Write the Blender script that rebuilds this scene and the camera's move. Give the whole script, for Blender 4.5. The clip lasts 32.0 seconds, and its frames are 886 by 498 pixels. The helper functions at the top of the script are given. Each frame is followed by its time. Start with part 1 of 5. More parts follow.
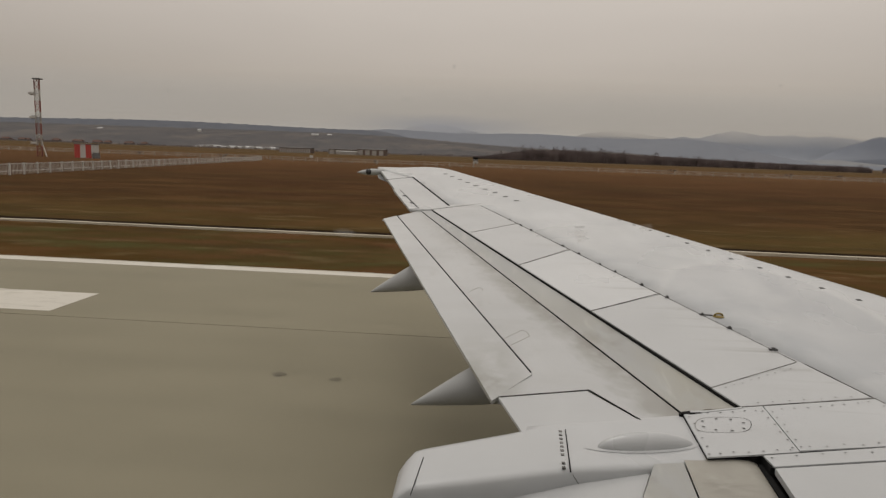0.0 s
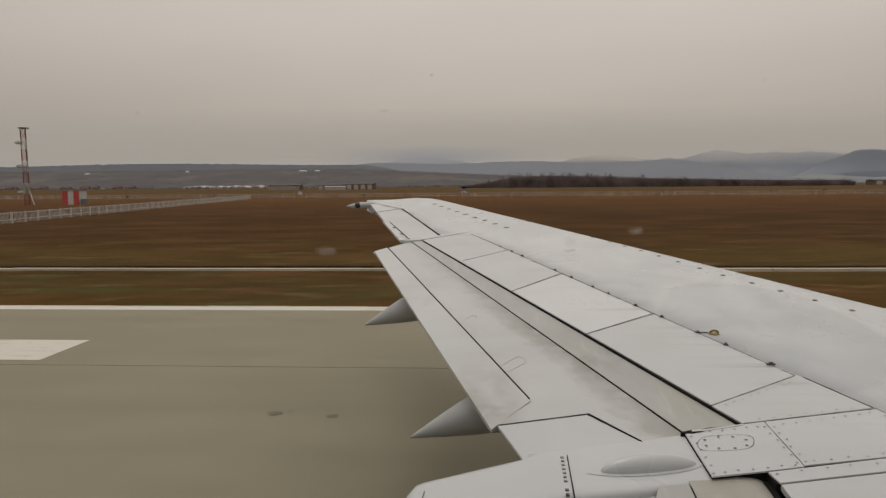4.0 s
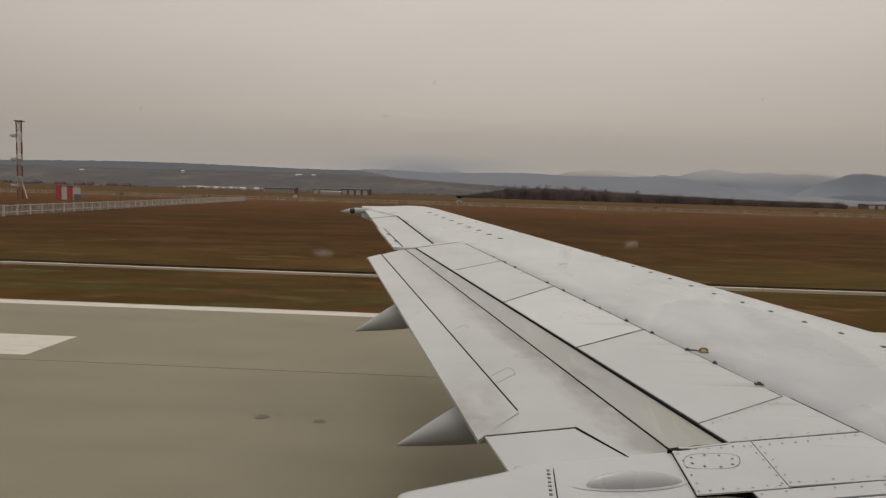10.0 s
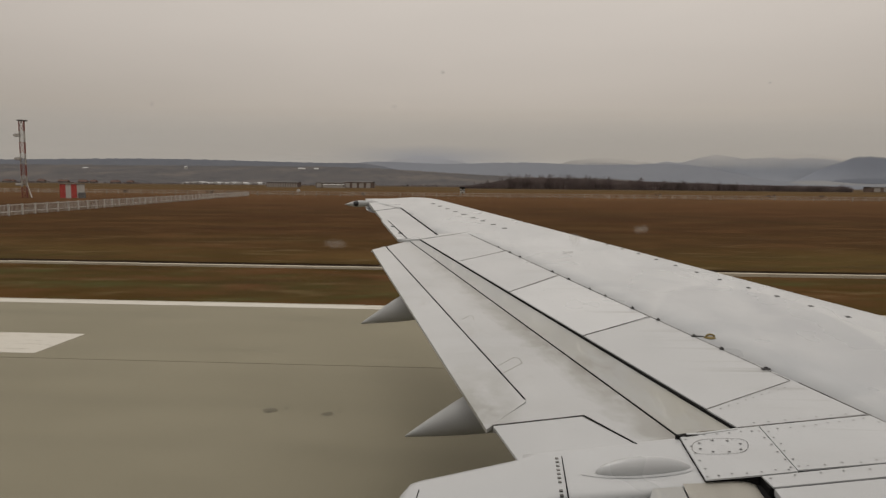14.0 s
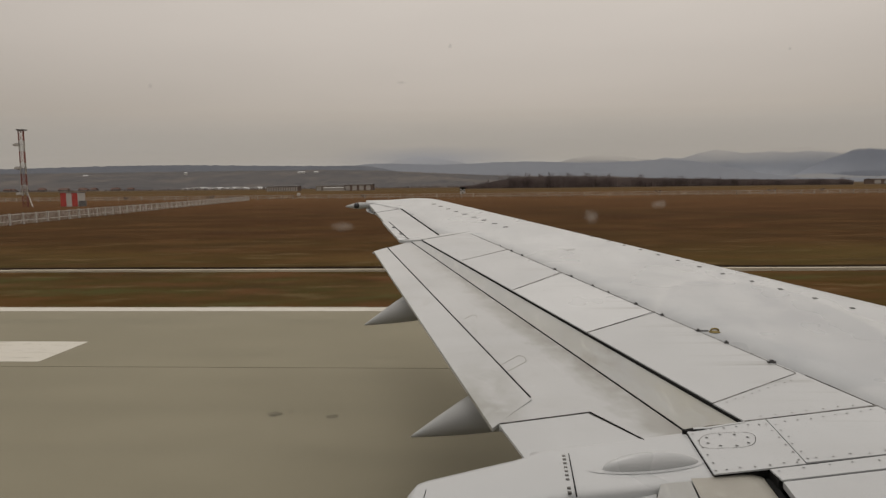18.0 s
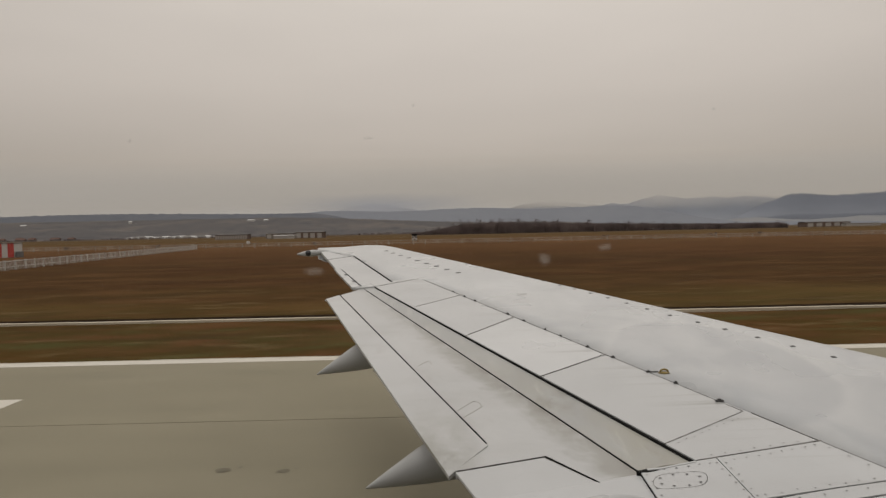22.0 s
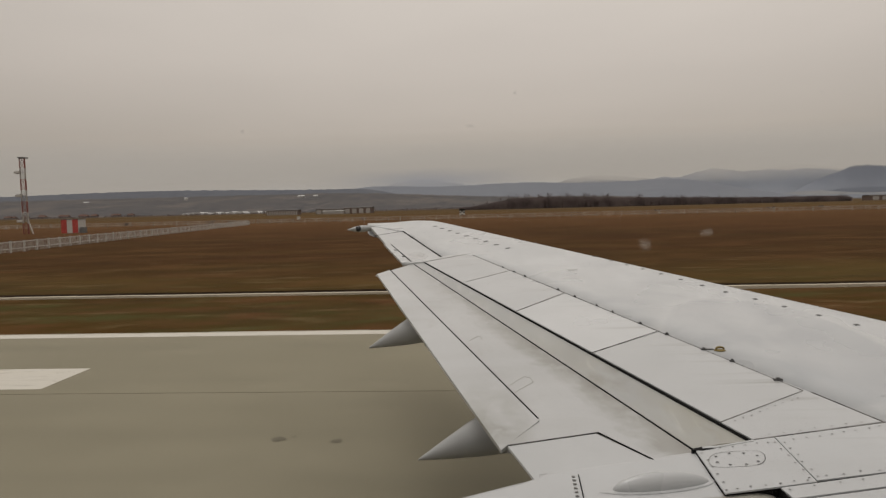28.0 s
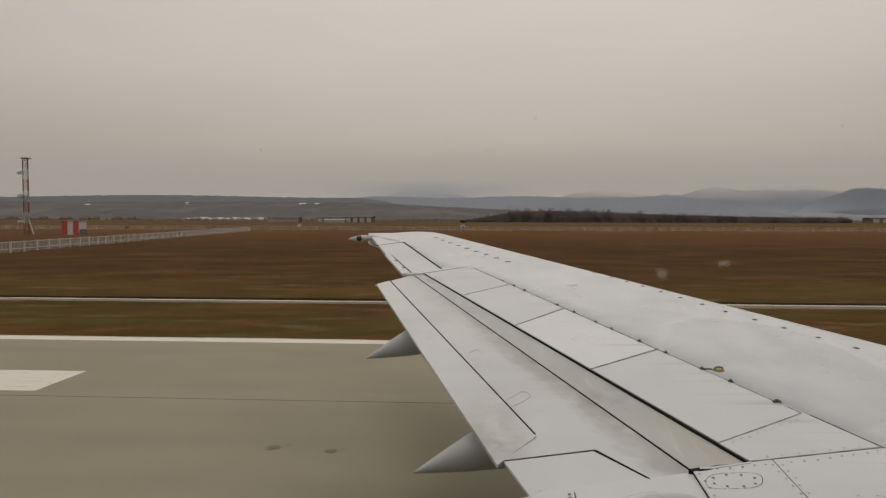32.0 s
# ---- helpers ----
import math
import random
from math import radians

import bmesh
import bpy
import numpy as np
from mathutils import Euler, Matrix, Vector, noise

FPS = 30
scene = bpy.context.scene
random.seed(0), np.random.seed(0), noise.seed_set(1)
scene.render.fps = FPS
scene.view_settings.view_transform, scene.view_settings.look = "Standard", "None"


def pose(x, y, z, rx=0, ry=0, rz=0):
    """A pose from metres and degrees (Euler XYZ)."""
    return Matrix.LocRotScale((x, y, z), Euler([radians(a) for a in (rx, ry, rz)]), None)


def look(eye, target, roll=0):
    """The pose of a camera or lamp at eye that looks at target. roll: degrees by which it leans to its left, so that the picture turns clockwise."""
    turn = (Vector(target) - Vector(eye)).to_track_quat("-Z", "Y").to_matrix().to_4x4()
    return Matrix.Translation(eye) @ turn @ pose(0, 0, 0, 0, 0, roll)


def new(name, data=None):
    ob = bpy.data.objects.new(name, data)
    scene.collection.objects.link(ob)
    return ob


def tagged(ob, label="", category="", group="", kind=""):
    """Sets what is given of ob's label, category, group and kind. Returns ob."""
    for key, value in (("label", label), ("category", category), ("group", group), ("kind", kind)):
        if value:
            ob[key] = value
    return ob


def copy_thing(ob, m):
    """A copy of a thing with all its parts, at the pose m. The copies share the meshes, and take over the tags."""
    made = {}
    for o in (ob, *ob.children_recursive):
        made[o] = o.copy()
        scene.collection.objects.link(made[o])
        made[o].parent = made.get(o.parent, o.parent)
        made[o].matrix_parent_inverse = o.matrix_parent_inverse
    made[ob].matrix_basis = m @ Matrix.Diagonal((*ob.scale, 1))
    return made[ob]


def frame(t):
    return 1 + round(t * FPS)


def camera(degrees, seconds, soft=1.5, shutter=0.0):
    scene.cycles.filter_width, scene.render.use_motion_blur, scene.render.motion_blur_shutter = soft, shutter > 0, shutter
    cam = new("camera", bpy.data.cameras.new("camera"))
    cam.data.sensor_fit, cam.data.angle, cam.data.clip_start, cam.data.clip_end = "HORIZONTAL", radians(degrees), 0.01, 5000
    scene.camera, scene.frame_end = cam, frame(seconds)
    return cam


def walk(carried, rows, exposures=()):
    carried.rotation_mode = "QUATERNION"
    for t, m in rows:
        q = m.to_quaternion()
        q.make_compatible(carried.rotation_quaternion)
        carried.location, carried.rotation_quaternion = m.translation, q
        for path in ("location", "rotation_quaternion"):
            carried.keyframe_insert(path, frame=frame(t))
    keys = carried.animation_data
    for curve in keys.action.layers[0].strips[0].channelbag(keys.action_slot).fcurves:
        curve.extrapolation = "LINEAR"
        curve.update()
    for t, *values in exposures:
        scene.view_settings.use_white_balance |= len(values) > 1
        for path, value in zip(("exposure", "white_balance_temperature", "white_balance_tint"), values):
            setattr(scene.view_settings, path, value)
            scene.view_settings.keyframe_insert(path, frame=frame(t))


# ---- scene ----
cam = camera(67.1, 32.0, soft=1.3)
PATH = [
    (0, pose(0.007, -0.004, 3.606, 81.90, -2.05, 4.46)),
    (0.5, pose(0.007, -0.003, 3.606, 82.04, -1.84, 4.68)),
    (1, pose(0.008, -0.001, 3.604, 82.19, -1.15, 4.95)),
    (1.5, pose(0.009, 0.000, 3.603, 82.51, -0.67, 4.86)),
    (2, pose(0.009, 0.002, 3.601, 82.90, -0.30, 4.22)),
    (2.5, pose(0.010, 0.003, 3.600, 83.27, 0.36, 3.82)),
    (3, pose(0.009, 0.004, 3.599, 83.75, -0.04, 3.93)),
    (3.5, pose(0.009, 0.005, 3.598, 84.19, 0.71, 3.61)),
    (5.5, pose(0.012, 0.008, 3.595, 84.95, -1.30, 2.39)),
    (6, pose(0.012, 0.008, 3.595, 84.96, -1.45, 2.28)),
    (6.5, pose(0.011, 0.008, 3.595, 85.13, -1.56, 2.34)),
    (7, pose(0.010, 0.007, 3.595, 85.20, -1.64, 2.69)),
    (7.5, pose(0.009, 0.007, 3.595, 85.26, -1.78, 2.56)),
    (8, pose(0.008, 0.006, 3.595, 85.25, -1.62, 2.89)),
    (8.5, pose(0.008, 0.005, 3.595, 85.24, -1.56, 2.82)),
    (9, pose(0.008, 0.005, 3.596, 85.28, -1.63, 2.83)),
    (9.5, pose(0.008, 0.004, 3.596, 85.37, -1.59, 2.98)),
    (10, pose(0.008, 0.004, 3.596, 85.26, -1.66, 3.07)),
    (10.5, pose(0.008, 0.003, 3.597, 85.29, -1.38, 2.98)),
    (11, pose(0.008, 0.003, 3.597, 85.22, -1.25, 3.10)),
    (11.5, pose(0.007, 0.003, 3.597, 85.01, -1.49, 3.14)),
    (12, pose(0.006, 0.002, 3.596, 84.91, -1.37, 3.34)),
    (12.5, pose(0.006, 0.002, 3.595, 84.77, -1.18, 3.39)),
    (13, pose(0.005, 0.002, 3.595, 84.70, -1.12, 3.52)),
    (13.5, pose(0.005, 0.002, 3.594, 84.71, -0.84, 3.65)),
    (14, pose(0.005, 0.001, 3.595, 84.50, -0.55, 3.34)),
    (14.5, pose(0.005, 0.001, 3.595, 84.58, 0.15, 3.12)),
    (16.5, pose(0.004, 0.008, 3.588, 84.86, 1.10, 3.61)),
    (17, pose(0.002, 0.009, 3.587, 84.41, 1.26, 3.29)),
    (17.5, pose(0.001, 0.010, 3.586, 84.62, 1.16, 3.32)),
    (18, pose(-0.000, 0.010, 3.585, 84.56, 0.64, 3.34)),
    (18.5, pose(0.003, 0.007, 3.597, 87.83, -0.05, 0.13)),
    (19, pose(0.003, 0.003, 3.596, 88.13, -0.01, 0.03)),
    (19.5, pose(0.003, -0.001, 3.595, 89.33, -1.39, -0.25)),
    (20, pose(0.002, -0.006, 3.593, 89.93, -1.74, 1.06)),
    (20.5, pose(0.001, -0.010, 3.591, 90.02, -0.81, -0.20)),
    (21, pose(-0.001, -0.013, 3.589, 90.01, -0.40, -0.89)),
    (21.5, pose(-0.003, -0.014, 3.587, 89.24, 0.27, -0.86)),
    (22, pose(-0.005, -0.013, 3.585, 88.47, 1.17, -0.78)),
    (22.5, pose(-0.007, -0.012, 3.584, 88.33, 1.25, -0.04)),
    (23, pose(-0.009, -0.011, 3.584, 87.90, 1.29, 0.26)),
    (23.5, pose(-0.011, -0.010, 3.584, 87.66, 1.33, 0.69)),
    (24, pose(-0.013, -0.010, 3.585, 87.48, 1.25, 1.18)),
    (24.5, pose(-0.015, -0.011, 3.586, 87.45, 1.02, 1.89)),
    (25, pose(-0.016, -0.012, 3.587, 87.09, 1.16, 2.57)),
    (25.5, pose(-0.018, -0.013, 3.587, 86.93, 1.16, 3.15)),
    (27.5, pose(-0.030, -0.020, 3.591, 86.55, 1.34, 2.99)),
    (28, pose(-0.031, -0.021, 3.591, 86.42, 1.39, 3.29)),
    (28.5, pose(-0.032, -0.021, 3.592, 86.45, 1.56, 3.69)),
    (29, pose(-0.033, -0.021, 3.592, 86.51, 1.52, 3.30)),
    (29.5, pose(-0.034, -0.021, 3.593, 86.86, 0.98, 3.08)),
    (30, pose(-0.035, -0.021, 3.594, 86.98, 0.50, 2.90)),
    (30.5, pose(-0.036, -0.020, 3.595, 87.06, 0.22, 3.24)),
    (31, pose(-0.037, -0.020, 3.596, 87.01, -0.08, 3.22)),
    (31.5, pose(-0.038, -0.020, 3.596, 87.09, -0.02, 3.28)),
    (32, pose(-0.039, -0.020, 3.597, 87.40, -0.13, 3.36)),
]
EXPOSURES = [(0, 0.06), (32, 0.06)]
walk(cam, PATH, EXPOSURES)

# ---- sky and light ----
world = bpy.data.worlds.new("overcast_sky")
scene.world = world
world.use_nodes = True
wn, wl = world.node_tree.nodes, world.node_tree.links
wn.clear()
w_out = wn.new("ShaderNodeOutputWorld")
w_bg = wn.new("ShaderNodeBackground")
w_sky = wn.new("ShaderNodeTexSky")
w_sky.sky_type = "NISHITA"
w_sky.sun_disc = False
w_sky.sun_elevation = radians(40)
w_sky.sun_rotation = radians(200)
w_gain = wn.new("ShaderNodeVectorMath")
w_gain.operation = "SCALE"
w_gain.inputs["Scale"].default_value = 0.08
w_co = wn.new("ShaderNodeTexCoord")
w_sep = wn.new("ShaderNodeSeparateXYZ")
w_ramp = wn.new("ShaderNodeValToRGB")
w_noise = wn.new("ShaderNodeTexNoise")
w_noise.inputs["Scale"].default_value = 2.6
w_noise.inputs["Detail"].default_value = 4.0
w_map = wn.new("ShaderNodeMapping")
w_map.inputs["Scale"].default_value = (1.0, 1.0, 4.5)
w_mr = wn.new("ShaderNodeMapRange")
w_mr.inputs["From Min"].default_value = 0.25
w_mr.inputs["From Max"].default_value = 0.75
w_mr.inputs["To Min"].default_value = 0.965
w_mr.inputs["To Max"].default_value = 1.035
w_cloud = wn.new("ShaderNodeVectorMath")
w_cloud.operation = "SCALE"
w_mix = wn.new("ShaderNodeMix")
w_mix.data_type = "RGBA"
w_mix.inputs["Factor"].default_value = 0.94
ramp = w_ramp.color_ramp
ramp.elements[0].position, ramp.elements[0].color = 0.0, (0.350, 0.328, 0.306, 1)
ramp.elements[1].position, ramp.elements[1].color = 1.0, (1.019, 0.955, 0.879, 1)
for pos, col in ((0.04, (0.354, 0.328, 0.302, 1)), (0.10, (0.432, 0.375, 0.320, 1)), (0.21, (0.551, 0.490, 0.430, 1)), (0.36, (0.666, 0.605, 0.540, 1))):
    ramp.elements.new(pos).color = col
wl.new(w_co.outputs["Generated"], w_sep.inputs[0])
wl.new(w_sep.outputs["Z"], w_ramp.inputs["Fac"])
wl.new(w_co.outputs["Generated"], w_map.inputs["Vector"])
wl.new(w_map.outputs["Vector"], w_noise.inputs["Vector"])
wl.new(w_noise.outputs["Fac"], w_mr.inputs["Value"])
wl.new(w_ramp.outputs["Color"], w_cloud.inputs[0])
wl.new(w_mr.outputs["Result"], w_cloud.inputs["Scale"])
wl.new(w_sky.outputs["Color"], w_gain.inputs[0])
wl.new(w_gain.outputs["Vector"], w_mix.inputs["A"])
w_off = wn.new("ShaderNodeMath")
w_off.operation, w_off.inputs[1].default_value = "SUBTRACT", 0.08
w_sq = wn.new("ShaderNodeMath")
w_sq.operation = "MULTIPLY"
w_side = wn.new("ShaderNodeMapRange")
for key, v in (("From Min", 0.0), ("From Max", 1.0), ("To Min", 1.045), ("To Max", 0.80)):
    w_side.inputs[key].default_value = v
w_sided = wn.new("ShaderNodeVectorMath")
w_sided.operation = "SCALE"
wl.new(w_sep.outputs["X"], w_off.inputs[0])
wl.new(w_off.outputs[0], w_sq.inputs[0])
wl.new(w_off.outputs[0], w_sq.inputs[1])
wl.new(w_sq.outputs[0], w_side.inputs["Value"])
wl.new(w_cloud.outputs["Vector"], w_sided.inputs[0])
wl.new(w_side.outputs["Result"], w_sided.inputs["Scale"])
wl.new(w_sided.outputs["Vector"], w_mix.inputs["B"])
wl.new(w_mix.outputs["Result"], w_bg.inputs["Color"])
w_bg.inputs["Strength"].default_value = 1.0
wl.new(w_bg.outputs["Background"], w_out.inputs["Surface"])

sun = new("sun", bpy.data.lights.new("sun", "SUN"))
sun.data.energy, sun.data.angle, sun.data.color = 0.6, radians(25), (1.0, 0.96, 0.9)
sun.matrix_world = look((0, 0, 60), (8, -6, 0))


# ---- materials ----
class Mat:
    """A node material on a Principled shader, with a few short ways to wire it."""

    def __init__(self, name, rough=0.6, metal=0.0, spec=0.5):
        self.m = bpy.data.materials.new(name)
        self.m.use_nodes = True
        self.n, self.l = self.m.node_tree.nodes, self.m.node_tree.links
        self.b = self.n["Principled BSDF"]
        self.b.inputs["Roughness"].default_value = rough
        self.b.inputs["Metallic"].default_value = metal
        self.b.inputs["Specular IOR Level"].default_value = spec
        self.pos = self.n.new("ShaderNodeNewGeometry").outputs["Position"]

    def put(self, socket, value):
        if isinstance(value, bpy.types.NodeSocket):
            self.l.new(value, socket)
        else:
            socket.default_value = value

    def noise(self, stretch=(1, 1, 1), scale=1.0, detail=4.0, rough=0.55, turn=0.0):
        mp = self.n.new("ShaderNodeMapping")
        mp.inputs["Scale"].default_value = stretch
        mp.inputs["Rotation"].default_value = (0, 0, turn)
        self.l.new(self.pos, mp.inputs["Vector"])
        tx = self.n.new("ShaderNodeTexNoise")
        tx.inputs["Scale"].default_value, tx.inputs["Detail"].default_value, tx.inputs["Roughness"].default_value = scale, detail, rough
        self.l.new(mp.outputs["Vector"], tx.inputs["Vector"])
        return tx.outputs["Fac"]

    def band(self, value, lo, hi, out_lo=0.0, out_hi=1.0):
        mr = self.n.new("ShaderNodeMapRange")
        self.put(mr.inputs["Value"], value)
        for key, v in (("From Min", lo), ("From Max", hi), ("To Min", out_lo), ("To Max", out_hi)):
            mr.inputs[key].default_value = v
        return mr.outputs["Result"]

    def ramp(self, value, stops):
        r = self.n.new("ShaderNodeValToRGB")
        self.put(r.inputs["Fac"], value)
        e = r.color_ramp.elements
        e[0].position, e[0].color = stops[0][0], (*stops[0][1], 1)
        e[1].position, e[1].color = stops[-1][0], (*stops[-1][1], 1)
        for p, c in stops[1:-1]:
            e.new(p).color = (*c, 1)
        return r.outputs["Color"]

    def mix(self, fac, a, b, mode="MIX"):
        x = self.n.new("ShaderNodeMix")
        x.data_type, x.blend_type = "RGBA", mode
        self.put(x.inputs["Factor"], fac)
        for key, v in (("A", a), ("B", b)):
            self.put(x.inputs[key], (*v, 1) if isinstance(v, tuple) else v)
        return x.outputs["Result"]

    def math(self, op, a, b=0.0):
        x = self.n.new("ShaderNodeMath")
        x.operation = op
        self.put(x.inputs[0], a)
        self.put(x.inputs[1], b)
        return x.outputs[0]

    def axis(self, i):
        s = self.n.new("ShaderNodeSeparateXYZ")
        self.l.new(self.pos, s.inputs[0])
        return s.outputs[i]

    def island(self):
        return self.n.new("ShaderNodeNewGeometry").outputs["Random Per Island"]

    def each(self):
        return self.n.new("ShaderNodeObjectInfo").outputs["Random"]

    def color(self, c):
        self.put(self.b.inputs["Base Color"], (*c, 1) if isinstance(c, tuple) else c)
        return self

    def bump(self, height, strength=0.3, distance=0.02):
        x = self.n.new("ShaderNodeBump")
        x.inputs["Strength"].default_value, x.inputs["Distance"].default_value = strength, distance
        self.put(x.inputs["Height"], height)
        self.l.new(x.outputs["Normal"], self.b.inputs["Normal"])
        return self


def painted(name, base, dirt, amount, rough, stain=(0.35, 3.0, 1.0), mottle=0.10, smear=False, drips=False, swirl=False, tone=0.16, oily=False, sooty=False):
    """Weathered aircraft paint: soft grime in chordwise streaks, cloudy mottling, fine specks, a little relief, and
    dimmer root light painted in.
    """
    m = Mat(name, rough=rough, spec=0.7)
    streak = m.noise(stain, 1.6, 5.0, 0.6)
    cloud = m.noise((1, 1, 1), 0.9, 3.0)
    blot = m.noise((1.0, 0.55, 1), 1.7, 6.0, 0.66, 0.5)
    speck = m.noise((1, 1, 1), 45.0, 2.0)
    f = m.math("MULTIPLY", m.band(streak, 0.42, 0.78), m.band(cloud, 0.3, 0.7))
    c = m.mix(m.math("MULTIPLY", f, amount), base, dirt)
    c = m.mix(m.band(blot, 0.38, 0.68, 0.0, mottle * 2), c, tuple(v * 0.78 for v in base))
    c = m.mix(m.band(blot, 0.46, 0.28, 0.0, mottle * 2), c, tuple(min(0.9, v * 1.18) for v in base))
    c = m.mix(m.band(speck, 0.3, 0.7, 0.0, 0.10), c, tuple(v * 0.8 for v in base))
    c = m.mix(m.band(m.each(), 0, 1, 0.0, tone), c, dirt)
    # weaker light near the root, painted in as a patchy darker tone
    c = m.mix(m.math("MULTIPLY", m.band(m.axis(1), 7.5, 2.8), m.band(m.noise((0.8, 0.8, 1), 1.1, 5.0, 0.6), 0.2, 0.7, 0.16, 0.52)), c, tuple(v * 0.70 for v in base))
    if swirl:
        # cloudy wiping marks left by cleaning: broad curved patches, paler and bluer
        inner = m.band(m.axis(1), 9.5, 6.0)
        ex, ey = m.math("MULTIPLY", m.math("SUBTRACT", m.axis(0), 2.15), 1.39), m.math("MULTIPLY", m.math("SUBTRACT", m.axis(1), 5.2), 0.787)
        sway = m.band(m.noise((1, 1, 1), 1.6, 3.0), 0.3, 0.7, -0.05, 0.05)
        r = m.math("ADD", m.math("SQRT", m.math("ADD", m.math("MULTIPLY", ex, ex), m.math("MULTIPLY", ey, ey))), sway)
        c = m.mix(m.math("MULTIPLY", m.math("MULTIPLY", m.band(r, 1.02, 0.96), m.band(r, 0.35, 0.95, 0.45, 1.0)), 0.45), c, (0.325, 0.338, 0.358))
        c = m.mix(m.math("MULTIPLY", m.math("MULTIPLY", m.band(r, 1.14, 1.04), m.band(r, 0.99, 1.03)), 0.30), c, (0.50, 0.505, 0.51))
        warp = m.n.new("ShaderNodeTexNoise")
        warp.inputs["Scale"].default_value, warp.inputs["Detail"].default_value, warp.inputs["Distortion"].default_value = 0.75, 5.0, 2.2
        m.l.new(m.pos, warp.inputs["Vector"])
        c = m.mix(m.math("MULTIPLY", m.band(warp.outputs["Fac"], 0.50, 0.62, 0.0, 0.50), inner), c, (0.315, 0.330, 0.352))
        # skin mixed darker towards the wing root, in patches
        c = m.mix(m.math("MULTIPLY", m.band(m.axis(1), 5.4, 3.0), m.band(m.noise((0.9, 0.9, 1), 1.3, 5.0, 0.65), 0.25, 0.65, 0.10, 0.60)), c, (0.290, 0.300, 0.315))
        c = m.mix(m.band(warp.outputs["Fac"], 0.44, 0.36, 0.0, 0.22), c, (0.51, 0.515, 0.52))
    if smear:
        # grey-brown oil soot spreading aft from the joint of the two flaps, in blots that fade out backwards
        off = m.math("SUBTRACT", m.math("SUBTRACT", 2.36, m.math("MULTIPLY", m.axis(1), 0.3695)), m.axis(0))
        wob = m.math("ADD", off, m.band(m.noise((2.5, 2.5, 1), 2.0, 5.0, 0.65), 0.3, 0.7, -0.09, 0.09))
        near = m.math("MULTIPLY", m.band(off, -0.01, 0.005), m.band(wob, 0.24, 0.07))
        inner = m.math("MULTIPLY", m.band(m.axis(1), 8.8, 5.4, 0.15, 1.0), m.band(m.noise((1.6, 1.2, 1), 1.7, 7.0, 0.72), 0.32, 0.50))
        c = m.mix(m.math("MULTIPLY", m.math("MULTIPLY", near, inner), 0.68), c, (0.198, 0.193, 0.170))
        line = m.math("MULTIPLY", m.band(off, 0.0, 0.012), m.band(off, 0.10, 0.02))
        c = m.mix(m.math("MULTIPLY", m.math("MULTIPLY", line, m.band(m.noise((3.0, 2.0, 1), 1.4, 4.0), 0.42, 0.62)), 0.5), c, (0.12, 0.110, 0.092))
        scuff = m.math("MULTIPLY", m.band(m.noise((5.0, 1.4, 1), 1.5, 5.0, 0.7, 0.36), 0.58, 0.70), m.band(m.noise((1, 1, 1), 0.8, 2.0), 0.42, 0.6))
        c = m.mix(m.math("MULTIPLY", scuff, 0.45), c, (0.27, 0.262, 0.242))
        # soot on the inner end of the aft flap
        tail = m.math("MULTIPLY", m.band(m.axis(1), 4.7, 3.8), m.band(m.axis(0), 0.26, 0.10))
        c = m.mix(m.math("MULTIPLY", m.math("MULTIPLY", tail, m.band(m.noise((2.2, 1.5, 1), 2.2, 6.0, 0.65), 0.34, 0.58)), 0.75), c, (0.205, 0.203, 0.180))
    if oily:
        # brown hydraulic oil film, heavier towards the wing root, dragged into streaks with pale scratches
        film = m.math("MULTIPLY", m.band(m.axis(1), 7.5, 3.8, 0.06, 1.0), m.band(m.noise((2.0, 0.8, 1), 1.5, 6.0, 0.65), 0.34, 0.62))
        c = m.mix(m.math("MULTIPLY", film, 0.85), c, (0.285, 0.278, 0.238))
        drag = m.band(m.noise((9.0, 1.2, 1), 1.4, 4.0, 0.65, 0.36), 0.56, 0.68)
        c = m.mix(m.math("MULTIPLY", drag, 0.35), c, (0.48, 0.472, 0.452))
        soot = m.math("MULTIPLY", m.band(m.noise((1.4, 0.9, 1), 2.1, 5.0, 0.7), 0.56, 0.70), m.band(m.axis(1), 7.5, 4.8))
        c = m.mix(m.math("MULTIPLY", soot, 0.5), c, (0.19, 0.182, 0.155))
    if sooty:
        # fine dark smears across the paint, of old grease and rain
        c = m.mix(m.band(m.noise((2.2, 7.0, 1), 3.0, 6.0, 0.7), 0.50, 0.70, 0.0, 0.55), c, (0.16, 0.15, 0.125))
        c = m.mix(m.band(m.noise((4.0, 4.0, 1), 2.2, 5.0, 0.65), 0.55, 0.70, 0.0, 0.45), c, (0.43, 0.42, 0.385))
    if drips:
        # thin oil trails running aft from the hinge fittings
        off = m.math("SUBTRACT", m.math("SUBTRACT", 3.697, m.math("MULTIPLY", m.axis(1), 0.411)), m.axis(0))
        reach = m.math("MULTIPLY", m.band(off, 0.0, 0.02), m.band(off, 0.55, 0.02))
        trail = m.band(m.noise((0.25, 7.0, 1), 1.3, 3.0, 0.6, 0.1), 0.52, 0.68)
        c = m.mix(m.math("MULTIPLY", m.math("MULTIPLY", reach, trail), m.band(m.axis(1), 7.5, 5.0, 0.15, 0.6)), c, (0.17, 0.165, 0.15))
    m.color(c)
    m.put(m.b.inputs["Roughness"], m.band(cloud, 0.3, 0.7, rough - 0.06, rough + 0.1))
    m.bump(m.noise((1, 1, 1), 3.0, 2.0), 0.10, 0.02)
    return m.m


